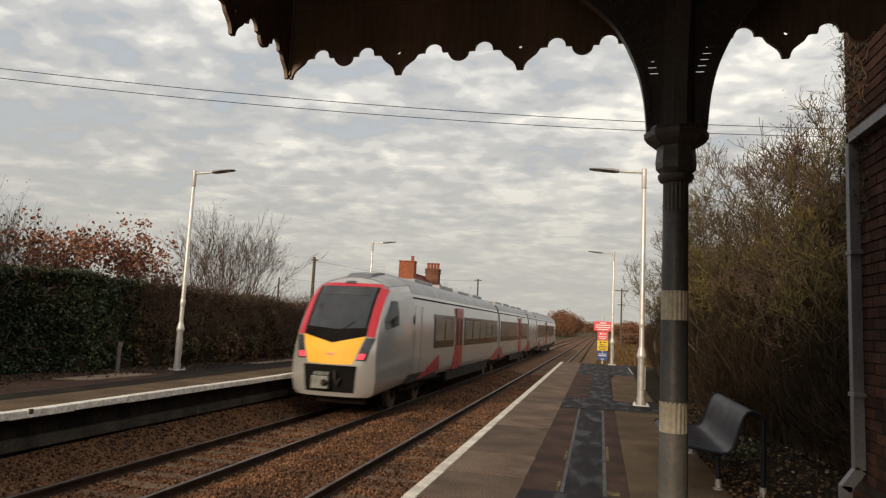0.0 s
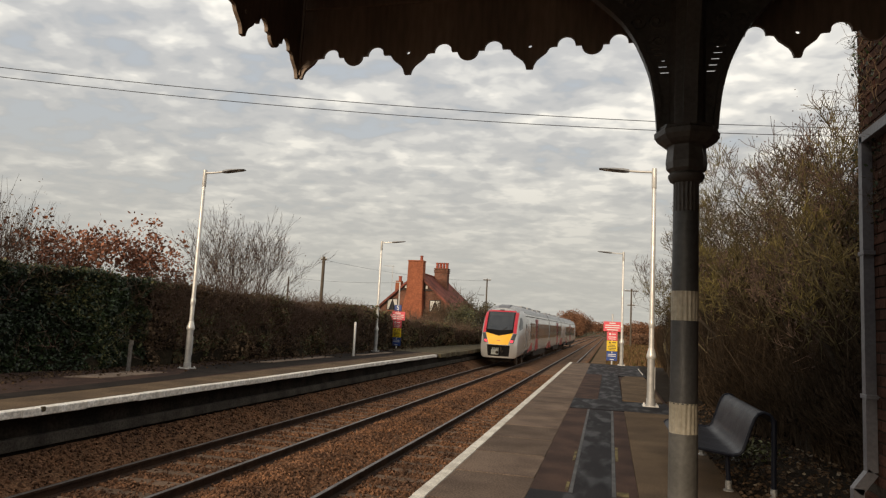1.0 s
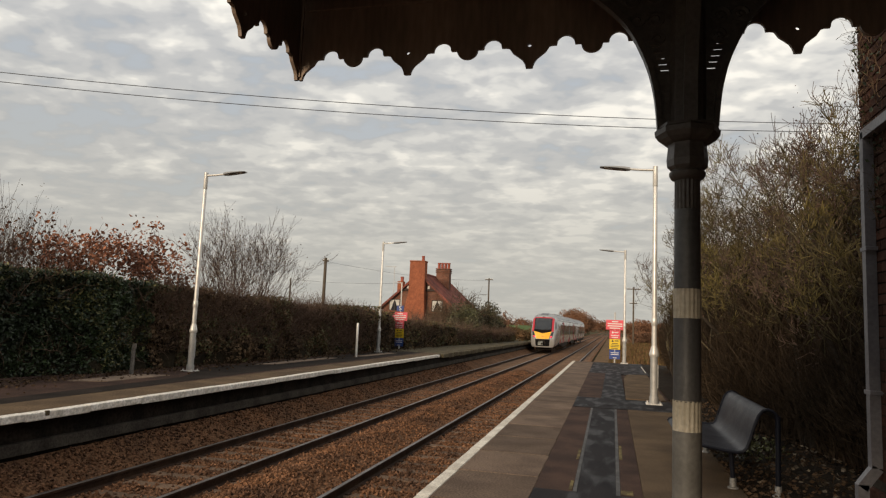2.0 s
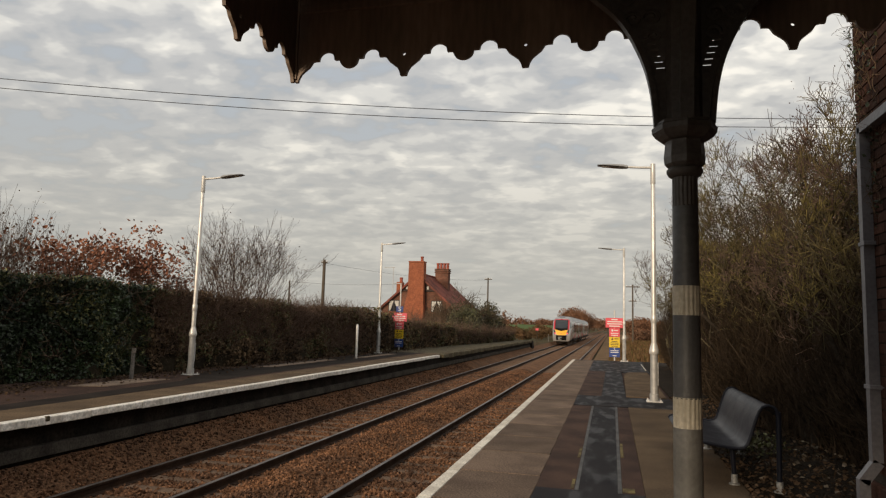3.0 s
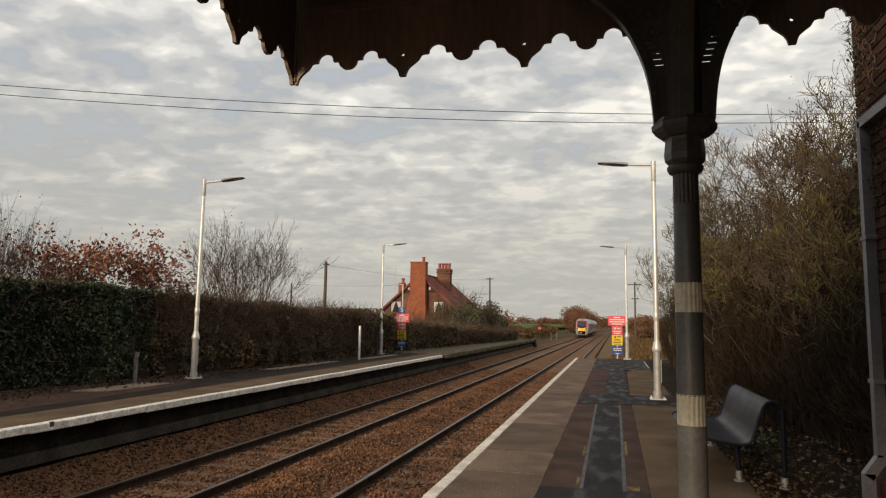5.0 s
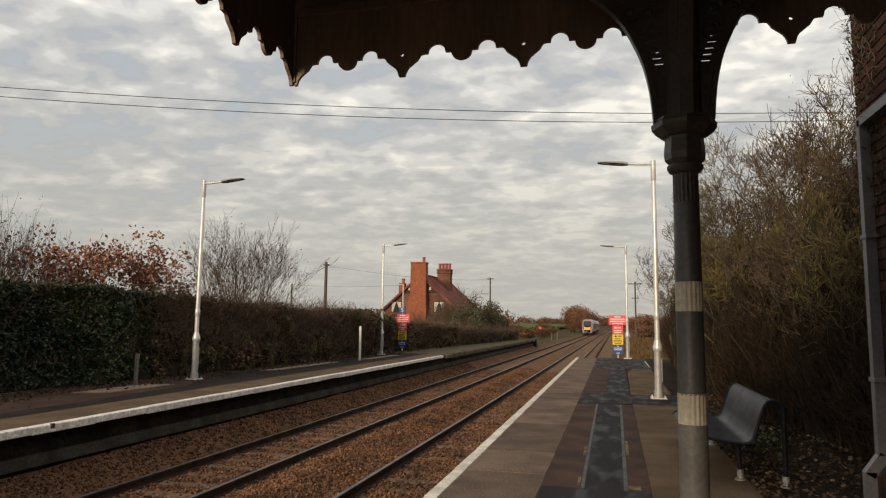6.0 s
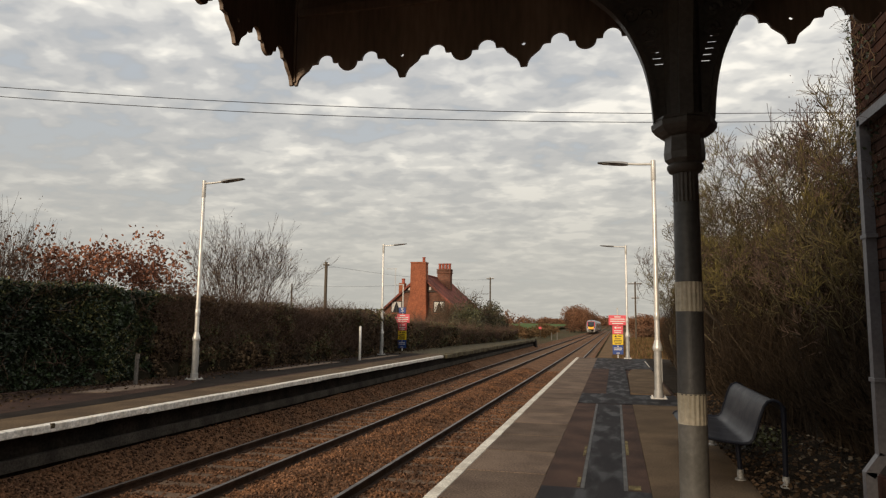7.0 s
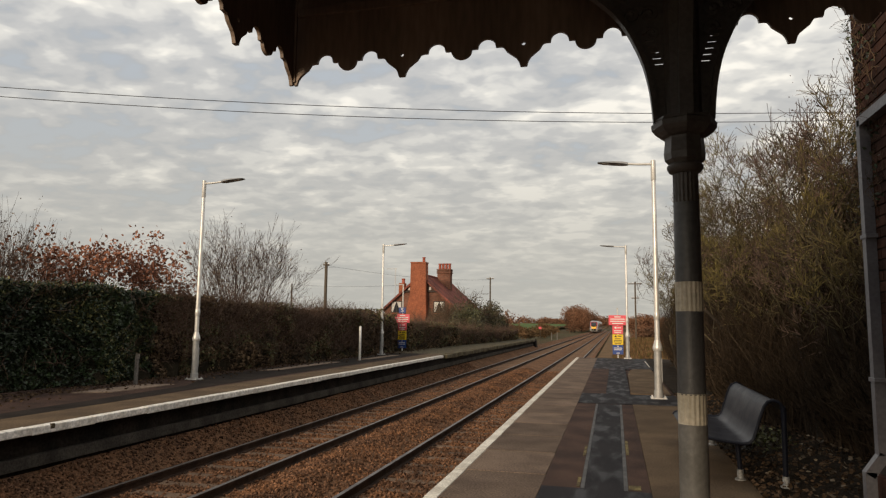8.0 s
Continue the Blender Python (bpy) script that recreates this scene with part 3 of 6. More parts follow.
def build_near_platform():
    p = Mesh().box(EDGE + 0.10, 1.30, -14, PLATFORM_END - 0.02, -1.3, -0.045).box(1.302, WALL_X + 0.1, -14, CORNER + 0.02, -1.3, -0.045)
    ob = solid("platform", p, M["brown_asphalt"], "worn brown asphalt platform with repaired strips", kind="structure")
    # surfaces laid side by side, from the edge inwards
    def skew(x, y):
        """The coping runs a little out of line with the rails."""
        return x - 0.0055 * (y - 6.0)

    def strip(xl, xr, y0, y1, z, material, label, name="asphalt_strip"):
        a0, a1, b0, b1 = xl(y0), xl(y1), xr(y0), xr(y1)
        part(name, Mesh().prism([(a0, y0), (b0, y0), (b1, y1), (a1, y1)], "z", -0.05, z), M[material], ob, label)
    inner = lambda y: skew(-0.7285, y)
    trench = lambda y: -0.340 - 0.0065 * (y - 6.8)
    strip(inner, lambda y: trench(y) - 0.022, 6.75, 13.9, 0.0, "brown_asphalt", "reddish brown asphalt strip")
    strip(lambda y: trench(y) + 0.020, lambda y: 0.048, 6.75, 13.9, -0.001, "dark_asphalt", "damp black asphalt trench repair")
    strip(lambda y: 0.092, lambda y: 0.30, 6.75, 13.9, 0.0, "brown_asphalt", "reddish brown asphalt strip")
    strip(inner, lambda y: 0.30, -14, 6.746, 0.001, "dark_asphalt", "black asphalt")
    strip(inner, lambda y: 1.30, 14.004, 16.0, 0.0, "dark_asphalt", "black asphalt cross strip")
    strip(inner, lambda y: -0.25, 16.004, 25.0, 0.001, "brown_asphalt", "reddish brown asphalt")
    strip(inner, lambda y: 1.30, 25.004, PLATFORM_END, -0.0005, "dark_asphalt", "black asphalt at the platform end")
    strip(lambda y: trench(y) - 0.020, lambda y: trench(y) + 0.018, 6.75, 13.9, 0.002, "seal", "grey sealed trench joint", "joint_seal")
    strip(lambda y: 0.050, lambda y: 0.090, 6.75, 13.9, 0.002, "seal", "grey sealed trench joint", "joint_seal")
    part("asphalt_strip", Mesh().box(0.304, 1.30, 5.0, 14.0, -0.05, 0.001).box(1.3005, WALL_X + 0.05, 5.0, CORNER + 0.01, -0.05, 0.001), M["tan_asphalt"], ob, "tan gravelled asphalt")
    part("asphalt_strip", Mesh().box(0.304, WALL_X + 0.05, -14, 4.996, -0.05, 0.0), M["brown_asphalt"], ob, "brown asphalt")
    part("asphalt_strip", Mesh().box(-0.246, 0.30, 16.004, 25.0, -0.05, 0.0), M["dark_asphalt"], ob, "damp black asphalt path")
    curve = [(0.304, 16.2), (0.36, 22.5), (0.43, 24.2), (0.56, 25.0), (1.20, 25.3), (1.20, 16.2)]
    part("asphalt_strip", Mesh().prism(curve, "z", -0.05, 0.0025), M["tan_asphalt"], ob, "tan gravelled asphalt with rounded corner")
    for x0, x1, y0, y1 in ((-0.40, -0.37, 6.8, 7.2), (-0.41, -0.378, 8.4, 9.1), (0.095, 0.21, 6.80, 6.98), (0.095, 0.13, 8.6, 9.6)):
        part("worn_mark", Mesh().box(x0, x1, y0, y1, -0.04, 0.004), M["worn_mark"], ob, "worn yellow marking")
    part("cover", Mesh().box(-0.36, 0.10, 14.5, 15.2, -0.04, 0.006, 0.004), M["dark_asphalt"], ob, "flush drain cover")
    part("edge_stone", Mesh().box(1.202, 1.235, 26.5, 30.8, -0.2, 0.006, 0.002), M["white_line"], ob, "pale edging")
    strip(lambda y: skew(EDGE + 0.13, y), lambda y: skew(-0.7295, y), -14, PLATFORM_END, -0.012, "dark_wall", "dark joint filler under the slabs", "joint_filler")
    # coping slabs with recessed joints, and the painted line on their outer edge
    joints = [4.8 + 1.215 * k for k in range(23)] + [PLATFORM_END]
    joints = [-14 + 1.2 * k for k in range(15)] + joints
    for a, b in zip(joints, joints[1:]):
        d = skew(0.0, (a + b) / 2)
        top = 0.002 + 0.003 * math.sin(a * 5.1)
        part("slab", Mesh().box(EDGE + 0.129 + d, -0.7315 + d, a + 0.014, b - 0.014, -0.09, top, 0.006), M["slab"], ob)
        part("edge_slab", Mesh().box(EDGE + d, EDGE + 0.126 + d, a + 0.003, b - 0.003, -0.09, top + 0.002, 0.008), M["white_line"], ob, "slab nose with worn white paint")
    # earth bank behind the platform
    e = Mesh()
    xs = [1.30, 1.5, 1.9, 2.4, 3.2, 4.5, 6.5, 9.0, 13.0]
    ys = [5.52 + 0.7 * k for k in range(42)]
    e.grid([[(x, y, -0.02 + (0.10 * noise.noise((x * 1.5, y * 1.5, 4.0)) if x > 1.3 else 0) - 0.02 * (x - 1.3)) for x in xs] for y in ys])
    solid("earth_bank", e, M["litter_soil"], "dark soil with leaf litter behind the platform", kind="structure", smooth=True)
    rng = np.random.default_rng(8)
    n = 6500
    pts = np.stack([1.25 + 3.0 * rng.random(n) ** 1.4, rng.uniform(5.6, 16, n), np.zeros(n)], 1)
    pts[:, 2] = 0.03 + 0.05 * rng.random(n)
    vs, fs = leaves(pts, 0.030, rng, tilt=0.25, long=1.5)
    solid("fallen_leaves", cloud_data("fallen_leaves", vs, fs, M["dead_leaf"]), None, "brown and pale fallen leaves under the shrubs", "leaf litter", kind="stuff")


def build_pale_litter():
    rng = np.random.default_rng(28)
    n = 120
    pts = np.stack([1.45 + 1.3 * rng.random(n), rng.uniform(6.3, 10.5, n), 0.05 + 0.04 * rng.random(n)], 1)
    vs, fs = leaves(pts, 0.042, rng, tilt=0.3, long=1.4)
    solid("fallen_leaves", cloud_data("pale_leaves", vs, fs, M["pale_leaf"]), None, "pale curled leaves scattered on the dark soil", "leaf litter", kind="stuff")
    # small weeds behind the bench
    n = 500
    pts = np.stack([rng.normal(1.75, 0.22, n), rng.normal(9.9, 0.35, n), 0.03 + 0.16 * rng.random(n)], 1)
    vs, fs = leaves(pts, 0.035, rng, tilt=0.8)
    t = thing("weed_patch", "low green weeds at the edge of the platform", "weeds", (0, 0, 0))
    part("foliage", cloud_data("foliage", vs, fs, M["hedge_green"]), None, t, "", kind="stuff")


def build_far_platform():
    # near-black face set back under the coping
    ob = solid("far_platform", Mesh().box(-12.6, FAR_EDGE - 0.30, -14, 70.5, -1.3, -0.02), M["dark_wall"], "far platform with near-black recessed wall", kind="structure")
    part("surface", Mesh().box(-9.30, FAR_EDGE - 0.175, -14, 33.2, -0.10, 0.004), M["tan_asphalt"], ob, "tan asphalt behind the white edge")
    part("surface", Mesh().prism([(-9.304, -14), (-9.304, 9.0), (-9.55, 16), (-9.6, 33.2), (-11.3, 33.2), (-11.3, 17.0), (-10.7, 15.6), (-10.1, 14.2), (-9.85, 8.0), (-9.85, -14)], "z", -0.05, -0.001), M["black_asphalt"], ob, "black asphalt strip")
    part("surface", Mesh().box(-12.6, -9.306, -14, 33.2, -0.05, -0.006), M["brown_asphalt"], ob, "brown asphalt with leaf dust")
    part("surface", Mesh().box(-12.6, -8.7, 33.204, 70.4, -0.05, 0.0), M["old_coping"], ob, "mossy disused surface")
    for a, b, c, w in ((11.9, 14.3, -11.25, 0.75), (19.2, 24.6, -11.0, 0.45), (26.5, 31.0, -10.6, 0.40)):
        part("paving", Mesh().prism([(c, a), (c + w * 0.9, a + 0.4), (c + w, b), (c, b - 0.2)], "z", -0.04, 0.012), M["paving"], ob, "pale concrete paving strip")
    k = -14.0
    i = 0
    while k < 31.3:
        part("coping", Mesh().box(FAR_EDGE - 0.17, FAR_EDGE + 0.008 * math.sin(i * 1.9), k + 0.002, min(31.6, k + 1.218), -0.105 + 0.006 * math.sin(i * 2.7), 0.012 + 0.004 * math.sin(i * 1.3), 0.014), M["white_edge"], ob, "white painted coping slab")
        k += 1.22
        i += 1
    while k < 70:
        part("old_coping", Mesh().box(FAR_EDGE - 0.45, FAR_EDGE + 0.02 * math.sin(i * 1.9), k + 0.006, k + 1.21, -0.20 + 0.02 * math.sin(i * 2.7), 0.02 + 0.02 * math.sin(i * 1.3), 0.03), M["old_coping"], ob, "mossy unpainted coping slab")
        k += 1.22
        i += 1
    part("chip", Mesh().box(FAR_EDGE - 0.03, FAR_EDGE + 0.016, 8.28, 8.36, -0.055, 0.020, 0.014), M["old_coping"], ob, "dark broken chip in the white edge")
    part("beam", Mesh().box(FAR_EDGE - 0.30, FAR_EDGE - 0.20, -14, 70, -0.62, -0.44, 0.01), M["beam"], ob, "weathered concrete ledge")
    part("ramp", Mesh().prism([(70.4, -1.2), (70.4, 0.02), (71.2, -0.15), (72.5, -1.2)], "x", -12.0, FAR_EDGE), M["dark_wall"], ob, "broken platform end")


build_ground()
build_track(FAR_TRACK, "rusty rails on dusty sleepers that carry the train")
build_track(NEAR_TRACK, "rusty rails on dusty sleepers beside the near platform")

# ================= station building and canopy =================
WALL_X, CORNER = 1.80, 5.50


def build_building():
    w = solid("wall_east", Mesh().box(WALL_X, WALL_X + 0.35, -9, CORNER, -0.1, 4.6), M["mortar"], "dark red brick station wall", kind="structure")
    part("brickwork", Mesh().box(WALL_X - 0.008, WALL_X + 0.01, -9, 4.0, 0, 4.6), M["brick_wall"], w, "dark red brickwork")
    n = Mesh().box(WALL_X + 0.354, 7.0, CORNER - 0.35, CORNER - 0.002, -0.1, 4.6)
    solid("wall_north", n, M["brick_wall"], "brick end wall of the station building", kind="structure")
    solid("wall_south", Mesh().box(WALL_X + 0.354, 7.0, -9.35, -9.002, -0.1, 4.6), M["brick_wall"], "brick rear wall of the station building", kind="structure")
    solid("plinth", Mesh().box(WALL_X - 0.060, WALL_X - 0.013, -9, CORNER - 0.02, -0.05, 0.56, 0.01), M["brick"], "projecting brick plinth", kind="structure")
    solid("building_roof", Mesh().box(WALL_X, 7.3, -9.4, CORNER + 0.15, 4.604, 4.75, 0.02), M["slate"], "grey slate station roof", kind="structure")
    full = Mesh().box(0, 0.012, 0.003, 0.218, 0.003, 0.068, 0.003).data("brick", M["brick"])
    half = Mesh().box(0, 0.012, 0.003, 0.105, 0.003, 0.068, 0.003).data("half_brick", M["brick"])
    for c in range(48):
        z = 0.62 + 0.075 * c
        y, i = CORNER, 0
        while y > 4.02:
            short = (c % 2 == 1 and i == 0)
            y -= 0.1125 if short else 0.225
            i += 1
            part("brick", half if short else full, None, w, at=(WALL_X - 0.012, max(y, 4.0), z))


def build_downpipe():
    t = thing("downpipe", "square grey painted downpipe fixed to the brick wall", "downpipe", (WALL_X, CORNER, 0))
    s = 0.034
    x = -0.048

    def run(name, pts, label=""):
        m = Mesh()
        rings = []
        for p in pts:
            rings.append(p)
        for a, b in zip(rings, rings[1:]):
            a, b = V(a), V(b)
            d = (b - a).normalized()
            u = V((1, 0, 0)) if abs(d.x) < 0.9 else V((0, 0, 1))
            u = (u - d * u.dot(d)).normalized()
            v = d.cross(u)
            a, b = a - d * s * 0.35, b + d * s * 0.35
            vs = [q + u * i * s + v * j * s for q in (a, b) for i, j in ((-1, -1), (1, -1), (1, 1), (-1, 1))]
            m.add(vs, [(0, 1, 5, 4), (1, 2, 6, 5), (2, 3, 7, 6), (3, 0, 4, 7), (3, 2, 1, 0), (4, 5, 6, 7)])
        return part(name, m, M["pipe"], t, label)
    run("pipe", [(x, -0.24, 0.72), (x, -0.24, 3.05)])
    run("pipe", [(x, -0.24, 3.05), (x, -3.6, 3.05)], "level pipe along the wall")
    run("offset_bend", [(x - 0.085, -0.24, 0.58), (x, -0.24, 0.70)], "swan neck over the plinth")
    run("pipe", [(x - 0.085, -0.24, 0.0), (x - 0.085, -0.24, 0.58)])
    for z in (1.2, 2.2):
        part("bracket", Mesh().box(x - 0.04, 0.0, -0.30, -0.18, z, z + 0.03, 0.004), M["pipe"], t)


VALANCE_Y, VALANCE_X = 3.30, -1.75
REPEAT = 0.645


def scallop(u):
    """Height of the board's lower edge over the tip, along one repeat."""
    d = abs((u + REPEAT / 2) % REPEAT - REPEAT / 2)
    if d < 0.120:
        pts = [(0, 0), (0.017, 0.0), (0.024, 0.026), (0.038, 0.048), (0.060, 0.066), (0.085, 0.085), (0.104, 0.114), (0.120, 0.117)]
        return float(np.interp(d, [p[0] for p in pts], [p[1] for p in pts]))
    if abs(d - 0.189) < 0.047:
        return 0.119 + math.sqrt(0.047 ** 2 - (d - 0.189) ** 2)
    if d > 0.2675:
        return 0.117 - math.sqrt(max(0.0, 0.055 ** 2 - (0.3225 - d) ** 2)) * 0.91
    return 0.117


def valance_board(k):
    """Board k of a repeat: width along x, thickness along y, with half of the drilled hole where two boards meet at a point."""
    w = REPEAT / 5
    us = sorted(set([k * w + 0.00005 + (w - 0.0001) * i / 30 for i in range(31)] + [k * w + 0.00005 + 0.0012 * i for i in range(9)] + [(k + 1) * w - 0.00005 - 0.0012 * i for i in range(9)]))
    m = Mesh()
    top, th = 0.85, 0.020
    for a, b in zip(us, us[1:]):
        c = (a + b) / 2
        d = abs((c + REPEAT / 2) % REPEAT - REPEAT / 2)
        spans = [(scallop(a), scallop(b), top, top)]
        if d < 0.010:
            hh = math.sqrt(0.010 ** 2 - d * d)
            spans = [(scallop(a), scallop(b), 0.122 - hh, 0.122 - hh), (0.122 + hh, 0.122 + hh, top, top)]
        for z0, z1, t0, t1 in spans:
            m.add([(a, 0, z0), (b, 0, z1), (b, 0, t1), (a, 0, t0), (a, th, z0), (b, th, z1), (b, th, t1), (a, th, t0)],
                  [(0, 1, 2, 3), (5, 4, 7, 6), (0, 4, 5, 1), (3, 2, 6, 7), (0, 3, 7, 4), (1, 5, 6, 2)])
    me = bpy.data.meshes.new("valance_board")
    me.from_pydata(m.v, [], m.f)
    me.materials.append(M["timber"])
    return me


def build_canopy():
    boards = [valance_board(k) for k in range(5)]
    tip = 2.90
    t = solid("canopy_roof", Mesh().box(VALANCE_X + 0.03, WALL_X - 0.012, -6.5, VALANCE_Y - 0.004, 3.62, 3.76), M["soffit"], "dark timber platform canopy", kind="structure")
    tips = [VALANCE_X, -1.105, -0.440, 0.195, 0.828, 1.462, 2.10]
    for a, b in zip(tips, tips[1:]):
        for k in range(5):
            if a < 1.4 or k < 3:
                part("valance_board", boards[k], None, t, at=Matrix.Translation((a, VALANCE_Y, tip + 0.004)) @ Matrix.Diagonal(((b - a) / REPEAT, 1, 1, 1)))
    y = VALANCE_Y
    for n in range(11):
        w = 0.582
        y -= w
        for k in range(5):
            part("valance_board", boards[k], None, t, at=pose(VALANCE_X, y, tip, 0, 0, 90) @ Matrix.Diagonal((w / REPEAT, 1, 1, 1)))
    part("corner_post", Mesh().box(VALANCE_X - 0.024, VALANCE_X + 0.012, VALANCE_Y - 0.012, VALANCE_Y + 0.024, tip + 0.02, 3.72, 0.003), M["timber"], t, "corner post")
    part("backing_board", Mesh().box(VALANCE_X + 0.024, WALL_X - 0.1, VALANCE_Y + 0.0215, VALANCE_Y + 0.034, tip + 0.185, 3.72), M["timber"], t, "boards behind the valance joints")
    part("backing_board", Mesh().box(VALANCE_X - 0.034, VALANCE_X - 0.0215, -3.1, VALANCE_Y, tip + 0.185, 3.72), M["timber"], t, "boards behind the valance joints")
    part("fascia", Mesh().box(VALANCE_X - 0.03, WALL_X - 0.1, VALANCE_Y + 0.036, VALANCE_Y + 0.06, 3.55, 3.80, 0.006), M["timber"], t, "brown fascia board")
    for z in (3.30,):
        part("fillet", Mesh().box(VALANCE_X + 0.02, WALL_X - 0.1, VALANCE_Y - 0.024, VALANCE_Y - 0.002, z, z + 0.05, 0.004), M["timber"], t, "timber fillet behind the boards")
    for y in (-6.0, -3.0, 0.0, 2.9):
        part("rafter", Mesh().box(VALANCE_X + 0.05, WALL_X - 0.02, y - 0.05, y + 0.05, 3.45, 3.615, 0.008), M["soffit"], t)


COL = (0.305, 3.0)


def build_column():
    t = thing("canopy_column", "dark grey cast iron canopy column with cream fluted bands", "column", (*COL, 0), group="")
    part("base", Mesh().turn([(0.10, 0.0), (0.10, 0.10), (0.085, 0.13), (0.07, 0.16), (0.062, 0.18)], 32), M["iron_light"], t, "mid grey base", True)
    part("lower_shaft", Mesh().turn([(0.060, 0.17), (0.0585, 1.165)], 40), M["iron_light"], t, "mid grey painted shaft", True)
    part("cream_band", Mesh().turn([(0.057, 1.165, 0.0), (0.058, 1.17, 0.004), (0.058, 1.285, 0.004), (0.057, 1.29, 0.0)], 144, ripple=18), M["cream"], t, "cream painted fluted band", True)
    part("middle_shaft", Mesh().turn([(0.0565, 1.285), (0.0555, 1.632)], 40), M["iron_mid"], t, "dark grey painted shaft", True)
    part("cream_band", Mesh().turn([(0.055, 1.63, 0.0), (0.056, 1.635, 0.004), (0.056, 1.752, 0.004), (0.055, 1.757, 0.0)], 144, ripple=18), M["cream"], t, "cream painted fluted band", True)
    part("upper_shaft", Mesh().turn([(0.0545, 1.757), (0.0535, 2.10)], 40), M["iron_mid"], t, "dark grey painted shaft", True)
    part("fluted_neck", Mesh().turn([(0.053, 2.10, 0.0), (0.053, 2.105, 0.005), (0.053, 2.225, 0.005), (0.053, 2.235, 0.0)], 144, ripple=18), M["iron_dark"], t, "", True)
    part("necking", Mesh().turn([(0.055, 2.228), (0.068, 2.236), (0.076, 2.252), (0.076, 2.262), (0.064, 2.275), (0.066, 2.285)], 40), M["iron_dark"], t, "", True)
    # eight-sided bell and cap
    part("bell", Mesh().turn([(0.066, 2.268), (0.084, 2.288), (0.087, 2.318), (0.081, 2.378), (0.083, 2.393)], 8), M["iron_dark"], t)
    part("cap", Mesh().turn([(0.083, 2.388), (0.100, 2.392), (0.122, 2.408), (0.136, 2.428), (0.138, 2.450), (0.130, 2.458), (0.128, 2.470)], 8), M["iron_dark"], t)
    part("head_shaft", Mesh().turn([(0.080, 2.48), (0.078, 3.64)], 8), M["iron_dark"], t)
    for k in range(4):
        rib = Mesh()
        key = [(0.127, 2.462), (0.133, 2.54), (0.139, 2.60), (0.149, 2.66), (0.163, 2.72), (0.182, 2.78), (0.228, 2.885), (0.272, 2.957), (0.308, 3.0), (0.360, 3.05), (0.480, 3.16), (0.620, 3.24)]
        zs = np.linspace(2.462, 3.24, 22)
        a = [(float(np.interp(z, [q[1] for q in key], [q[0] for q in key])), float(z)) for z in zs]
        w = 0.028
        for (x0, z0), (x1, z1) in zip(a, a[1:]):
            rib.add([(x0, -w, z0), (x0, w, z0), (x1, w, z1), (x1, -w, z1), (x0 - 0.022, -w, z0 + 0.010), (x0 - 0.022, w, z0 + 0.010), (x1 - 0.022, w, z1 + 0.016), (x1 - 0.022, -w, z1 + 0.016)],
                    [(0, 1, 2, 3), (7, 6, 5, 4), (0, 3, 7, 4), (1, 5, 6, 2)])
        web = Mesh()
        # tracery: thin closed plate with a row of narrow slots beside the rib, and raised scrolls
        def edge(z):
            return float(np.interp(z, [p[1] for p in a], [p[0] for p in a])) - 0.006
        z = 2.47
        while z < 3.26:
            slot = 2.71 < z < 2.875
            hgt = 0.028 if slot else 0.02
            xe = min(edge(z), edge(z + hgt))
            if slot:
                xs = max(0.075, xe - 0.075)
                web.box(0.066, xs, -0.010, 0.010, z, z + hgt)
                web.box(xs, xs + 0.036, -0.010, 0.010, z, z + 0.018)
                web.box(xs + 0.036, xe, -0.010, 0.010, z, z + hgt)
            else:
                web.box(0.066, xe, -0.010, 0.010, z, z + hgt)
            z += hgt
        for r, xr, zr in ((0.030, 0.125, 2.88), (0.040, 0.135, 2.97), (0.035, 0.215, 2.97), (0.045, 0.145, 3.08), (0.045, 0.245, 3.07), (0.040, 0.17, 3.18), (0.05, 0.28, 3.17), (0.045, 0.385, 3.19)):
            pts = [(xr + r * (1 - q / 26) * math.cos(q * 0.45), 0, zr + r * (1 - q / 26) * math.sin(q * 0.45)) for q in range(24)]
            web.tube(pts, 0.016, 6, True)
        web.box(0.07, 0.64, -0.025, 0.025, 3.26, 3.36)
        rot = pose(0, 0, 0, 0, 0, 90 * k)
        b = part("bracket", rib, M["iron_dark"], t, "curved cast iron spandrel bracket", at=rot)
        part("tracery", web, M["iron_dark"], b, "pierced scroll tracery")
    part("beam", Mesh().box(-0.06, 0.06, -9, 0.28, 3.36, 3.44, 0.006), M["iron_dark"], t, "canopy beam")


def build_ivy():
    t = thing("wall_ivy", "dry ivy stems and leaves clinging to the wall corner", "ivy", (WALL_X, CORNER, 0))
    tw = Twigs(171)
    g = tw.rng
    for _ in range(150):
        tw.grow((-0.02 + g.gauss(0, 0.008), g.uniform(-0.50, 0.03), g.uniform(2.4, 4.4)), (g.gauss(-0.06, 0.08), g.gauss(0.0, 0.4), g.gauss(0.5, 0.5)), g.uniform(0.08, 0.22), 0.003, 1, kids=3, rmin=0.0012)
    part("stem_mat", tw.data("stem_mat", M["brown_twig"]), None, t, "", kind="stuff")
    rng = np.random.default_rng(172)
    n = 420
    vs, fs = leaves(np.stack([rng.normal(-0.04, 0.02, n), rng.uniform(-0.5, 0.04, n), rng.uniform(2.3, 4.5, n)], 1), 0.018, rng)
    part("foliage", cloud_data("foliage", vs, fs, M["ivy"]), None, t, "", kind="stuff")


build_building()
build_ivy()
build_downpipe()
build_canopy()
build_column()

# ================= train =================
SPEED, START = 25.05, 16.0
HW = 1.36


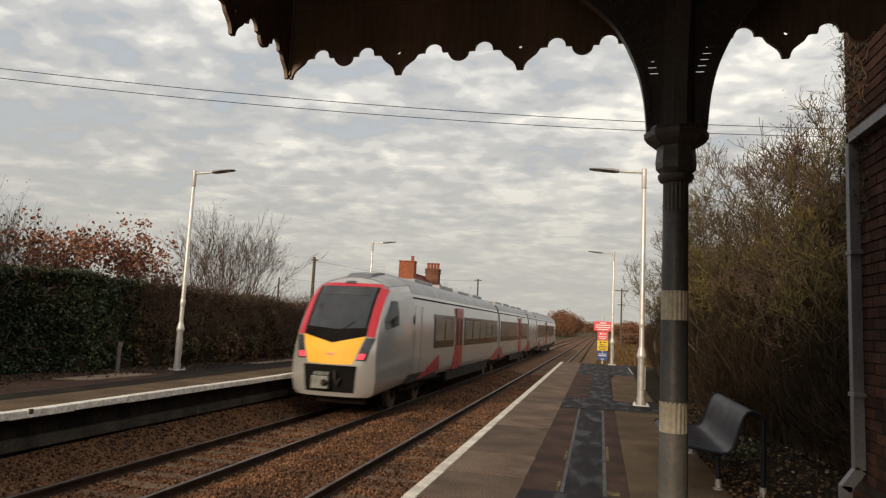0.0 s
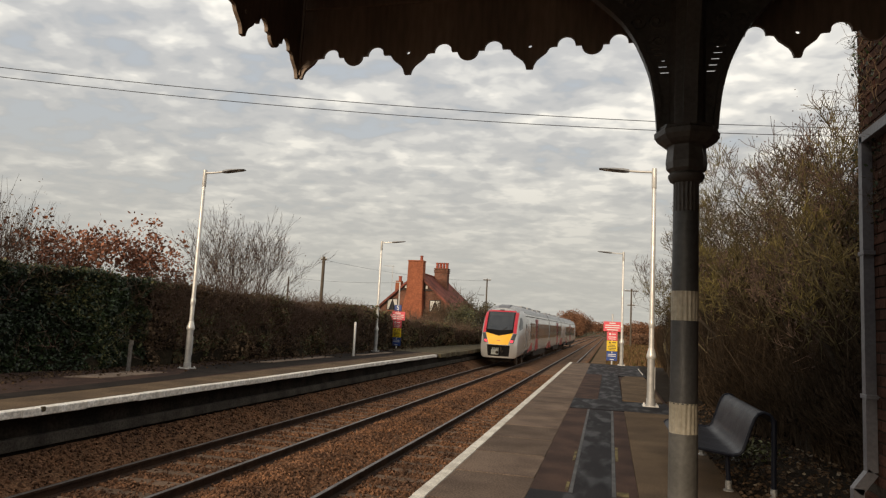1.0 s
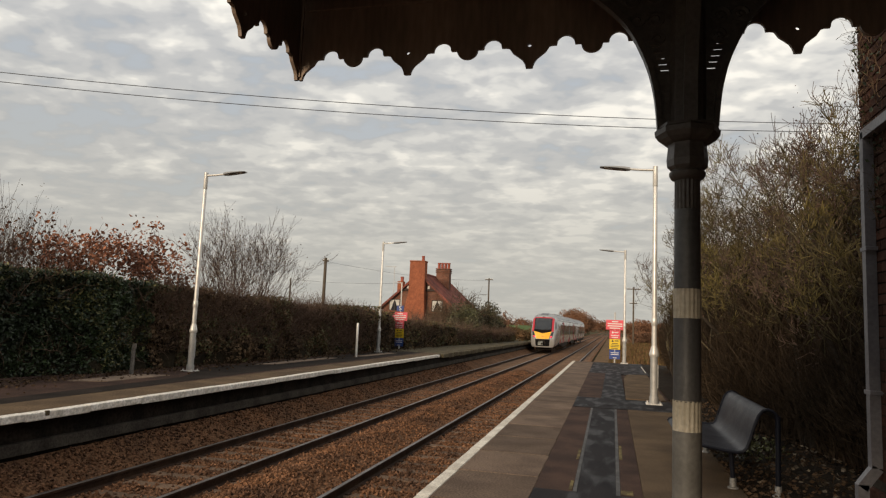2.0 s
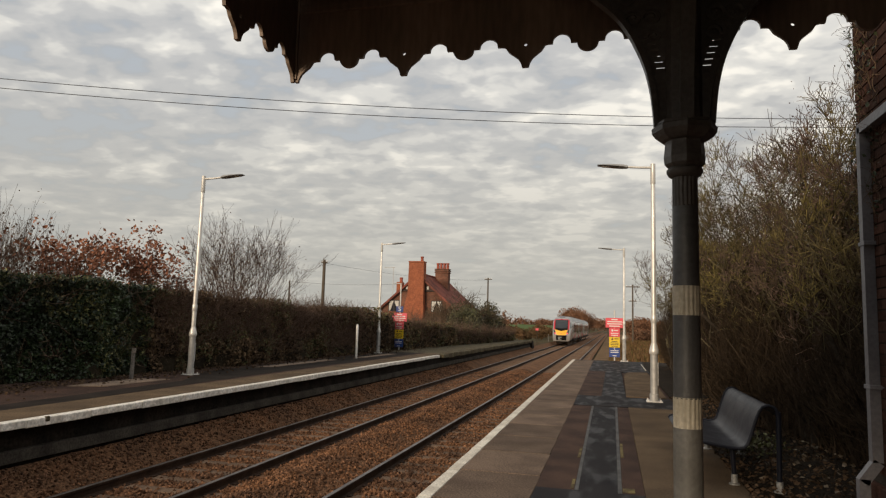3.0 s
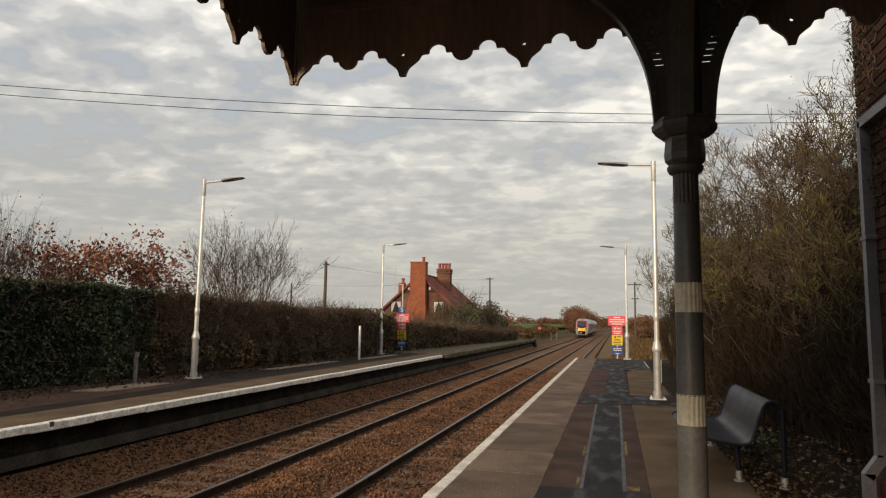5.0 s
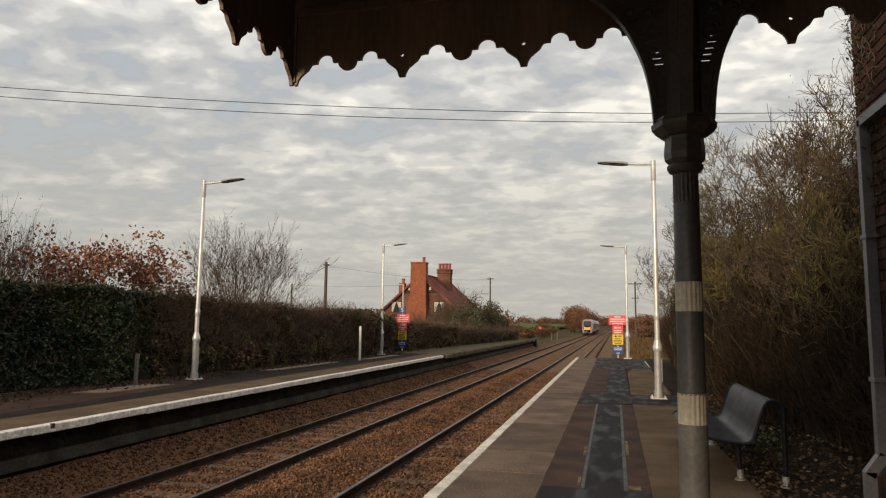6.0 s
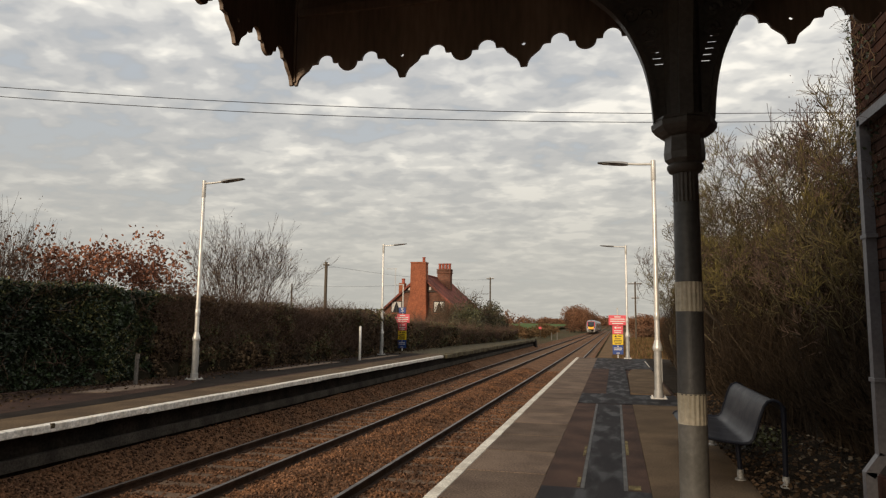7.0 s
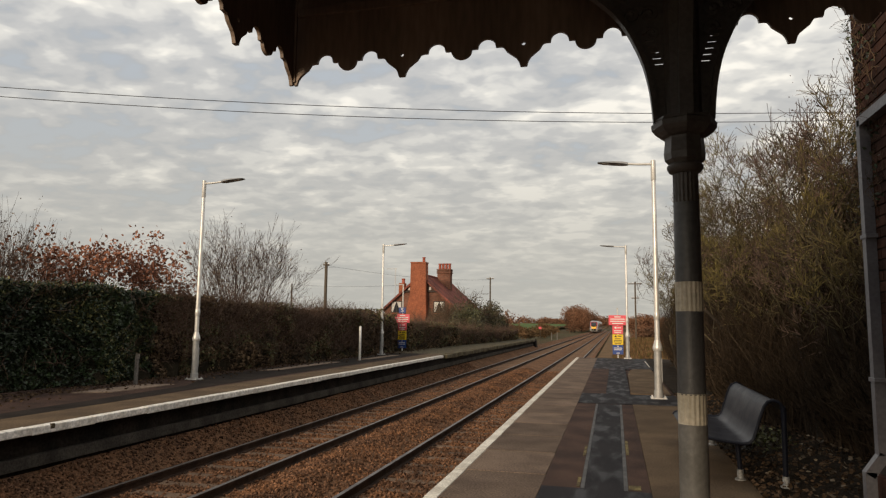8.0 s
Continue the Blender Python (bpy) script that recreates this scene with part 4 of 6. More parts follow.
def outline_full():
    side = [(1.27, 0.80), (1.33, 0.88), (HW, 1.05), (HW, 1.5), (HW, 2.0), (HW, 2.4), (1.345, 2.8), (1.31, 3.1), (1.25, 3.35), (1.12, 3.58), (0.92, 3.74), (0.62, 3.85), (0.3, 3.90)]
    return side


def outline_front():
    return [(1.00, 0.53), (1.10, 0.63), (1.15, 0.95), (1.14, 1.35), (1.12, 1.75), (1.11, 2.1), (1.10, 2.5), (1.08, 2.85), (1.04, 3.14), (0.95, 3.40), (0.78, 3.54), (0.50, 3.63), (0.25, 3.66)]


FZ = [0.45, 0.9, 1.35, 1.75, 2.1, 2.5, 2.9, 3.2, 3.45, 3.62, 3.70]
FY = [0.10, 0.03, 0.00, 0.05, 0.16, 0.38, 0.64, 0.86, 1.08, 1.28, 1.36]


def front_y(x, z):
    w = float(np.interp(z, [p[1] for p in outline_front()], [p[0] for p in outline_front()]))
    return float(np.interp(z, FZ, FY)) + 0.10 * min(1.2, abs(x) / w) ** 2 + 0.16 * min(1.15, abs(x) / w) ** 6


def front_patch(corners, off, nx=10, nz=8, thick=0.02):
    """A panel lying on the nose: corners bl, br, tr, tl as (x, z); a fifth point pulls the lower or upper middle down."""
    (bl, br, tr, tl) = corners[:4]
    sag = corners[4] if len(corners) > 4 else (0, 0)
    rows, back = [], []
    for j in range(nz + 1):
        v = j / nz
        row, rb = [], []
        for i in range(nx + 1):
            u = i / nx
            x = (bl[0] * (1 - u) + br[0] * u) * (1 - v) + (tl[0] * (1 - u) + tr[0] * u) * v
            z = (bl[1] * (1 - u) + br[1] * u) * (1 - v) + (tl[1] * (1 - u) + tr[1] * u) * v
            k = 1 - abs(2 * u - 1)
            z -= k * (sag[0] * (1 - v) + sag[1] * v)
            y = front_y(x, z) - off
            row.append((x, y, z)), rb.append((x, y + thick, z))
        rows.append(row), back.append(rb)
    m = Mesh().grid(rows)
    m.grid(back)
    rim = [rows[0], back[0]], [rows[-1], back[-1]], [[r[0] for r in rows], [r[0] for r in back]], [[r[-1] for r in rows], [r[-1] for r in back]]
    for a in rim:
        m.grid(list(a))
    return m


def cab_x(y, z):
    """Half width of the cab at a place along it."""
    fr, fu = outline_front(), outline_full()
    best = 1.0
    for i in range(len(fr) - 1):
        for u in (0.0, 0.25, 0.5, 0.75):
            x0, z0 = (fr[i][k] * (1 - u) + fr[i + 1][k] * u for k in (0, 1))
            x1, z1 = (fu[i][k] * (1 - u) + fu[i + 1][k] * u for k in (0, 1))
            y0 = front_y(x0, z0)
            q = min(1.0, max(0.0, (y - y0) / (3.0 - y0)))
            if z0 + (z1 - z0) * q ** 0.75 <= z:
                best = x0 + (x1 - x0) * math.sin(q * math.pi / 2) ** 0.8
    return best


def build_cab(t):
    full, fr = outline_full(), outline_front()
    fullo = full + [(-x, z) for x, z in reversed(full)]
    fro = fr + [(-x, z) for x, z in reversed(fr)]
    rings = []
    steps = [0, 0.04, 0.10, 0.2, 0.35, 0.5, 0.65, 0.8, 0.9, 1.0]
    for s in steps:
        e = math.sin(s * math.pi / 2)
        ring = []
        for (x1, z1), (x0, z0) in zip(fullo, fro):
            y0 = front_y(x0, z0)
            ring.append((x0 + (x1 - x0) * (e ** 0.8 if s else 0), y0 + (3.0 - y0) * s, z0 + (z1 - z0) * (s ** 0.75 if s else 0) * (1.0)))
        rings.append(ring)
    m = Mesh().grid(rings)
    n = len(fr)
    cap = []
    for i in range(n):
        x, z = fr[i]
        cap.append([(x * (1 - 2 * k / 16), front_y(x * (1 - 2 * k / 16), z), z) for k in range(17)])
    m.grid(cap)
    part("cab_body", m, M["silver"], t, "silver grey moulded cab", True)
    part("roof_fairing", Mesh().grid([[(p[0] * 1.002, p[1], p[2] + 0.012) for p in r[9:-9]] for r in rings]), M["train_roof"], t, "grey roof fairing", True)
    part("yellow_panel", front_patch([(-0.60, 1.36), (0.60, 1.36), (0.855, 2.085), (-0.855, 2.085), (0.02, 0.20)], 0.014), M["train_yellow"], t, "bright yellow warning panel", True)
    part("logo_bar", front_patch([(-0.12, 1.585), (0.10, 1.585), (0.12, 1.625), (-0.10, 1.625)], 0.022, 4, 2, 0.01), M["train_red"], t, "small red mark")
    part("windscreen", front_patch([(-0.86, 2.09), (0.86, 2.09), (0.86, 3.40), (-0.86, 3.40), (0.20, 0.0)], 0.022, 12, 12), M["screen"], t, "dark raked windscreen", True)
    part("screen_mask", front_patch([(-0.86, 2.10), (0.86, 2.10), (0.86, 2.30), (-0.86, 2.30), (0.20, 0.06)], 0.028, 12, 3, 0.01), M["shade_and_mask"], t, "black band under the windscreen", True)
    for q in (-1, 1):
        a, b = sorted((q * 0.80, q * 0.86))
        part("screen_mask", front_patch([(a, 2.28), (b, 2.28), (b, 3.39), (a, 3.39)], 0.028, 2, 10, 0.01), M["shade_and_mask"], t, "black windscreen edge", True)
    part("wiper", Mesh().tube([(0.05, front_y(0.05, 2.10) - 0.05, 2.10), (0.28, front_y(0.28, 2.3) - 0.04, 2.30), (0.50, front_y(0.5, 2.45) - 0.04, 2.45)], 0.009, 6), M["under"], t, "dark windscreen wiper")
    part("roof_pod", Mesh().prism([(1.55, 3.66), (2.0, 3.84), (2.9, 3.935), (2.9, 3.70)], "x", -0.36, 0.36), M["pod"], t, "dark grey roof pod over the cab")
    part("display", front_patch([(-0.74, 3.16), (0.74, 3.16), (0.74, 3.32), (-0.74, 3.32)], 0.030, 8, 2, 0.01), M["headlamp"], t, "unlit destination display")
    part("red_surround", front_patch([(-1.06, 2.05), (-0.87, 2.09), (-0.87, 3.40), (-1.06, 3.36)], 0.016, 4, 10), M["train_red"], t, "red windscreen surround", True)
    part("red_surround", front_patch([(0.87, 2.09), (1.06, 2.05), (1.06, 3.36), (0.87, 3.40)], 0.016, 4, 10), M["train_red"], t, "red windscreen surround", True)
    part("red_surround", front_patch([(-1.02, 3.405), (1.02, 3.405), (0.90, 3.50), (-0.90, 3.50)], 0.016, 12, 2), M["train_red"], t, "red windscreen surround", True)
    for s in (-1, 1):
        lit = front_patch([(s * 0.72, 1.50), (s * 0.87, 1.50), (s * 0.91, 1.64), (s * 0.765, 1.64)], 0.026, 3, 3)
        h = part("lamp_cluster", front_patch([(s * 0.68, 1.46), (s * 0.93, 1.46), (s * 1.08, 2.04), (s * 0.86, 2.04)], 0.012, 3, 6), M["headlamp"], t, "dark glazed lamp cluster", True)
        part("tail_lamp", lit, M["tail"], h, "lit red tail lamp")
    # flat panel on the nose; its black stands in for shaded depth
    part("coupler_shade_panel", front_patch([(-0.66, 0.64), (0.66, 0.64), (0.72, 1.32), (-0.72, 1.32)], 0.012, 8, 6), M["shade_and_mask"], t, "flat black panel painted as shade around the coupler")
    c = Mesh().box(-0.42, 0.05, -0.16, 0.02, 0.72, 1.05, 0.02)
    cp = part("coupler", c, M["coupler"], t, "grey automatic coupler with electrical box")
    part("cone", Mesh().tube([(-0.05, -0.15, 0.88), (-0.05, -0.25, 0.88)], [0.10, 0.05], 12), M["under"], cp)
    for i in range(4):
        part("connector", Mesh().box(-0.36 + 0.11 * i, -0.28 + 0.11 * i, -0.14, -0.02, 1.06, 1.15, 0.01), M["coupler"], cp)
    part("hose", Mesh().tube([(0.18, -0.06, 1.2), (0.20, -0.12, 1.0), (0.26, -0.10, 0.85), (0.32, -0.05, 1.0)], 0.03, 8), M["under"], t, "black brake hose")
    part("snow_plough", Mesh().box(-0.70, 0.70, 0.85, 1.05, 0.28, 0.56, 0.03), M["under"], t)
    part("roof_camera", front_patch([(-0.16, 3.49), (0.16, 3.49), (0.13, 3.56), (-0.13, 3.56)], 0.04, 4, 2, 0.03), M["headlamp"], t, "dark roof camera housing")
    for s in (-1, 1):
        # side window of the cab, following its curve
        rows = []
        for j in range(9):
            v = j / 8
            row = []
            for i in range(9):
                u = i / 8
                y = (0.62 + 0.22 * (1 - v)) * (1 - u) + 1.66 * u if v < 0.3 else (0.78 + 0.75 * (v - 0.3)) * (1 - u) + 1.66 * u
                z = (2.26 + 0.14 * u) + v * (0.80 - 0.14 * u)
                row.append((s * (cab_x(y, z) + 0.010), y, z))
            rows.append(row)
        part("cab_window", Mesh().grid(rows), M["train_glass"], t, "dark angular cab window", True)
        a, b = sorted((s * (HW - 0.004), s * (HW + 0.005)))
        for y in (3.02, 3.78):
            part("door_line", Mesh().box(a, b, y, y + 0.008, 0.95, 3.0), M["under"], t)
        part("handle", Mesh().box(*sorted((s * HW, s * (HW + 0.03))), 2.90, 2.95, 2.45, 2.70, 0.008), M["under"], t, "dark recessed handle")
        part("grab_rail", Mesh().tube([(s * (HW + 0.01), 2.92, 1.2), (s * (HW + 0.04), 2.92, 1.25), (s * (HW + 0.04), 2.92, 2.2), (s * (HW + 0.01), 2.92, 2.25)], 0.014, 6), M["silver"], t)


def build_car(t, y0, y1, windows, doors, swoosh, power=False):
    full = outline_full()
    o = full + [(-x, z) for x, z in reversed(full)]
    c = part("power_module" if power else "carriage", Mesh().prism(o, "y", y0 + 0.18, y1 - 0.18), M["train_white"] if not power else M["silver"], t, "pale grey carriage body", True)
    part("gangway", Mesh().box(-1.15, 1.15, y1 - 0.18, y1 + 0.18, 0.75, 3.6, 0.03), M["under"], c, "black gangway bellows")
    part("roof", Mesh().grid([[(x, y, z + 0.014) for x, z in o[8:-8]] for y in np.linspace(y0 + 0.2, y1 - 0.2, 6)]), M["train_roof"], c, "dusty grey roof", True)
    for i, y in enumerate(np.arange(y0 + 2.2, y1 - 2.4, 3.4)):
        part("roof_unit", Mesh().box(-0.75, 0.75, y, y + 2.3, 3.80, 3.93 + 0.03 * (i % 2), 0.03), M["train_roof"], c, "roof equipment box")
    for s in (-1, 1):
        a, b = sorted((s * HW, s * (HW + 0.012)))
        part("cantrail", Mesh().box(min(s * 1.275, s * 1.315), max(s * 1.275, s * 1.315), y0 + 0.25, y1 - 0.25, 3.22, 3.25), M["under"], c, "dark cantrail line")
        for w0, w1 in windows:
            p = part("window_band", Mesh().box(a, b, w0, w1, 1.68, 2.80, 0.004), M["train_glass"], c, "dark tinted window band")
            n = max(1, round((w1 - w0) / 1.75))
            for i in range(n):
                u0 = w0 + (w1 - w0) * i / n + 0.12
                u1 = w0 + (w1 - w0) * (i + 1) / n - 0.12
                q0, q1 = sorted((s * (HW + 0.013), s * (HW + 0.020)))
                part("pane", Mesh().box(q0, q1, u0, u1, 1.92, 2.66, 0.003), M["train_pane_sky"], p)
        for d0, d1 in doors:
            d = part("door", Mesh().box(*sorted((s * (HW - 0.01), s * (HW + 0.014))), d0, d1, 0.92, 3.12, 0.004), M["train_red_shaded"], c, "red sliding door")
            q0, q1 = sorted((s * (HW + 0.015), s * (HW + 0.022)))
            for k in range(2):
                u = d0 + 0.12 + k * (d1 - d0) / 2
                part("pane", Mesh().box(q0, q1, u, u + (d1 - d0) / 2 - 0.24, 1.70, 2.75, 0.003), M["train_glass"], d)
        for q in swoosh:
            part("red_flash", Mesh().prism(q, "x", *sorted((s * (HW + 0.002), s * (HW + 0.009)))), M["train_red_shaded"], c, "slanting red livery flash")
        part("skirt", Mesh().box(*sorted((s * 1.18, s * 1.30)), y0 + 5.0, max(y0 + 5.2, y1 - 3.2), 0.45, 0.86, 0.02), M["under"], c, "grimy underframe equipment")
    part("underframe", Mesh().box(-1.1, 1.1, y0 + 0.6, y1 - 0.6, 0.62, 0.90), M["under"], c)


def build_bogie(t, y):
    b = part("bogie", Mesh().box(-1.08, 1.08, y - 1.45, y + 1.45, 0.48, 0.66, 0.03), M["under"], t, "grimy bogie")
    for s in (-1, 1):
        part("side_frame", Mesh().prism([(y - 1.75, 0.42), (y - 1.75, 0.62), (y - 0.7, 0.70), (y - 0.4, 0.55), (y + 0.4, 0.55), (y + 0.7, 0.70), (y + 1.75, 0.62), (y + 1.75, 0.42), (y + 0.8, 0.36), (y - 0.8, 0.36)], "x", *sorted((s * 0.50, s * 0.62))), M["under"], b)
        for d in (-1.3, 1.3):
            w = Mesh().tube([(s * 0.68, y + d, 0.43), (s * 0.70, y + d, 0.43), (s * 0.705, y + d, 0.43), (s * 0.81, y + d, 0.43)], [0.46, 0.46, 0.43, 0.43], 28)
            part("wheel", w, M["wheel"], b, "worn steel wheel", True)
            part("hub", Mesh().tube([(s * 0.80, y + d, 0.43), (s * 0.86, y + d, 0.43), (s * 0.90, y + d, 0.43)], [0.20, 0.18, 0.10], 20), M["under"], b, "grimy axle hub", True)
            part("brake_disc", Mesh().tube([(s * 0.812, y + d, 0.43), (s * 0.83, y + d, 0.43)], [0.36, 0.33], 24), M["wheel"], b, "worn brown brake disc", True)
            part("spring", Mesh().tube([(s * 1.08, y + d * 0.65, 0.55), (s * 1.08, y + d * 0.65, 0.80)], 0.10, 10), M["under"], b)


def build_train():
    t = thing("train", "grey and red diesel multiple unit train with yellow end, running away", "train", (FAR_TRACK, START, RAIL))
    build_cab(t)
    build_car(t, 2.75, 19.75, [(5.4, 8.5), (10.4, 19.1)], [(8.75, 10.05)], [[(3.4, 0.80), (6.25, 0.95), (6.25, 1.45), (5.9, 1.40)], [(8.25, 0.84), (9.3, 0.84), (9.85, 1.75), (8.80, 1.75)], [(16.9, 0.80), (19.5, 0.80), (19.5, 1.38), (18.9, 1.30)]])
    build_car(t, 19.95, 34.8, [(20.5, 28.4), (30.3, 34.2)], [(28.7, 30.0)], [[(20.2, 0.80), (21.6, 0.80), (21.0, 1.38), (20.2, 1.38)], [(32.2, 0.80), (34.6, 0.80), (34.6, 1.5), (33.6, 1.3)]])
    build_car(t, 35.0, 41.4, [], [], [[(35.2, 0.8), (36.4, 0.8), (35.8, 1.5), (35.2, 1.5)]], power=True)
    build_car(t, 41.6, 66.0, [(42.6, 51.0), (52.9, 62.5)], [(51.3, 52.6)], [[(43.2, 0.8), (45.0, 0.8), (44.4, 1.4), (43.2, 1.4)]])
    for y in (4.1, 19.85, 34.9, 41.5, 62.8):
        build_bogie(t, y)
        for s in (-1, 1):
            # dark plate on the body side imitates a shaded opening
            part("wheel_arch", Mesh().prism([(y - 1.9, 0.76), (y + 1.9, 0.76), (y + 1.5, 0.99), (y - 1.5, 0.99)], "x", *sorted((s * (HW - 0.03), s * (HW + 0.006)))), M["under"], t, "dark panel painted as the shaded opening over the bogie")
    return t


train = build_train()

# ================= platform furniture =================


def build_lamp(x, y, side, height=5.40):
    t = thing("platform_lamp", "galvanised steel platform lamp post with flat luminaire on a short arm", "lamp post", (x, y, 0), group="platform lamps")
    part("base_plate", Mesh().box(-0.17, 0.17, -0.17, 0.17, 0.0, 0.022, 0.005), M["galv"], t)
    for a in (-0.13, 0.13):
        for b in (-0.13, 0.13):
            part("bolt", Mesh().tube([(a, b, 0.02), (a, b, 0.06)], 0.018, 6), M["galv"], t)
    lower = part("lower_column", Mesh().turn([(0.098, 0.02), (0.098, 0.16), (0.082, 0.17), (0.080, 1.05)], 24), M["dull_galv"], t, "wide dull grey root section", True)
    part("hatch", Mesh().box(0.072, 0.088, -0.04, 0.04, 0.35, 0.85, 0.004), M["dull_galv"], lower)
    part("collar", Mesh().turn([(0.088, 1.02), (0.106, 1.06), (0.102, 1.10), (0.070, 1.22), (0.058, 1.26)], 24), M["galv"], t, "", True)
    part("upper_column", Mesh().turn([(0.056, 1.24), (0.047, height - 0.02), (0.040, height)], 20), M["galv"], t, "slim tapered pole", True)
    part("clamp_band", Mesh().turn([(0.060, 1.70), (0.066, 1.71), (0.066, 1.86), (0.060, 1.87)], 20), M["galv"], t, "", True)
    part("cap_sleeve", Mesh().turn([(0.052, height - 0.45), (0.056, height - 0.44), (0.056, height + 0.01), (0.03, height + 0.02)], 20), M["galv"], t, "", True)
    arm = part("arm", Mesh().tube([(0, 0, height - 0.07), (side * 0.30, 0, height - 0.06), (side * 0.62, 0, height - 0.035)], [0.030, 0.028, 0.026], 10), M["galv"], t, "short tubular arm", True)
    h = Mesh()
    pts = [(0.55, 0.05, 0.040), (0.66, 0.11, 0.045), (0.85, 0.14, 0.038), (1.10, 0.13, 0.024), (1.22, 0.09, 0.012)]
    rows = []
    for d, w, hh in pts:
        z = height - 0.075 + 0.075 * d
        rows.append([(side * d, -w, z - hh * 0.4), (side * d, -w * 0.7, z + hh * 0.7), (side * d, w * 0.7, z + hh * 0.7), (side * d, w, z - hh * 0.4), (side * d, w * 0.6, z - hh), (side * d, -w * 0.6, z - hh), (side * d, -w, z - hh * 0.4)])
    h.grid(rows)
    h.add(rows[0][:6], [(0, 1, 2, 3, 4, 5)]).add(rows[-1][:6], [(5, 4, 3, 2, 1, 0)])
    head = part("luminaire", h, M["lamp_head"], t, "flat grey luminaire head", True)
    part("lens", Mesh().prism([(side * 0.72, height - 0.062), (side * 1.12, height - 0.017), (side * 1.12, height - 0.009), (side * 0.72, height - 0.052)], "y", -0.08, 0.08), M["lens"], head, "pale lens")
    return t


build_lamp(-10.94, 15.72, 1)
build_lamp(-11.19, 31.1, 1, 5.46)
build_lamp(0.88, 15.35, -1, 5.27)
build_lamp(0.53, 32.85, -1, 5.40)


def build_sign(x, y, tall=False):
    t = thing("warning_sign_post", "post with red, yellow and blue warning signs at the platform end", "sign", (x, y, 0), group="platform end signs")
    part("pole", Mesh().tube([(0, 0, 0), (0, 0, 3.7 if tall else 2.42)], 0.035, 12), M["galv"], t, "galvanised pole", True)

    def board(z0, z1, w, material, ink, lines, label, dx=0.0):
        b = part("sign_board", Mesh().box(dx - w / 2, dx + w / 2, -0.062, -0.042, z0, z1, 0.006), M[material], t, label)
        n = len(lines)
        for i, (f, hgt) in enumerate(lines):
            z = z1 - (z1 - z0) * (i + 0.75) / (n + 0.5)
            part("lettering", Mesh().box(dx - w * f / 2, dx + w * f / 2, -0.0665, -0.0625, z - hgt / 2, z + hgt / 2), M[ink], b)
        part("clip", Mesh().box(-0.05, 0.05, -0.042, 0.04, (z0 + z1) / 2 - 0.03, (z0 + z1) / 2 + 0.03, 0.004), M["galv"], t)
        return b
    board(1.58, 2.05, 0.84, "sign_red", "sign_white", [(0.35, 0.05), (0.80, 0.045), (0.82, 0.045), (0.6, 0.045)], "red notice board with white lettering")
    r = board(1.15, 1.56, 0.50, "sign_red", "sign_white", [(0.0, 0.02), (0.0, 0.02), (0.72, 0.035), (0.6, 0.035)], "red notice with white symbol")
    part("symbol", Mesh().tube([(-0.10, -0.066, 1.45), (-0.10, -0.070, 1.45)], 0.05, 16), M["sign_white"], r)
    part("symbol", Mesh().box(-0.02, 0.16, -0.070, -0.066, 1.43, 1.47), M["sign_white"], r)
    yb = board(0.64, 1.13, 0.50, "sign_yellow", "sign_black", [(0.0, 0.02), (0.0, 0.02), (0.55, 0.03), (0.75, 0.03), (0.75, 0.03), (0.6, 0.03)], "yellow warning notice with black triangle")
    part("symbol", Mesh().prism([(-0.16, 1.00), (-0.04, 1.00), (-0.10, 1.10)], "y", -0.070, -0.066), M["sign_black"], yb)
    part("symbol", Mesh().box(0.0, 0.18, -0.070, -0.066, 1.03, 1.07), M["sign_black"], yb)
    bb = board(0.18, 0.62, 0.50, "sign_blue", "sign_white", [(0.0, 0.02), (0.75, 0.03), (0.75, 0.03), (0.0, 0.02), (0.35, 0.03)], "blue information notice")
    part("symbol", Mesh().tube([(0, -0.066, 0.565), (0, -0.070, 0.565)], 0.028, 12), M["sign_white"], bb)
    if tall:
        s = part("stop_plate", Mesh().box(-0.21, 0.19, -0.062, -0.042, 2.10, 2.42, 0.03), M["sign_blue"], t, "small blue plate with a white letter S")
        cu = bpy.data.curves.new("letter", "FONT")
        cu.body, cu.size, cu.extrude, cu.align_x, cu.align_y = "S", 0.34, 0.002, "CENTER", "CENTER"
        ob = new("letter", cu)
        ob.data.materials.append(M["sign_white"])
        ob.parent = s
        ob.matrix_local = pose(-0.01, -0.066, 2.26, 90, 0, 0)
        part("arm", Mesh().tube([(0, 0, 3.68), (-0.4, 0, 3.70)], 0.02, 8), M["galv"], t)


build_sign(0.09, 33.3)
build_sign(-11.45, 35.2, True)


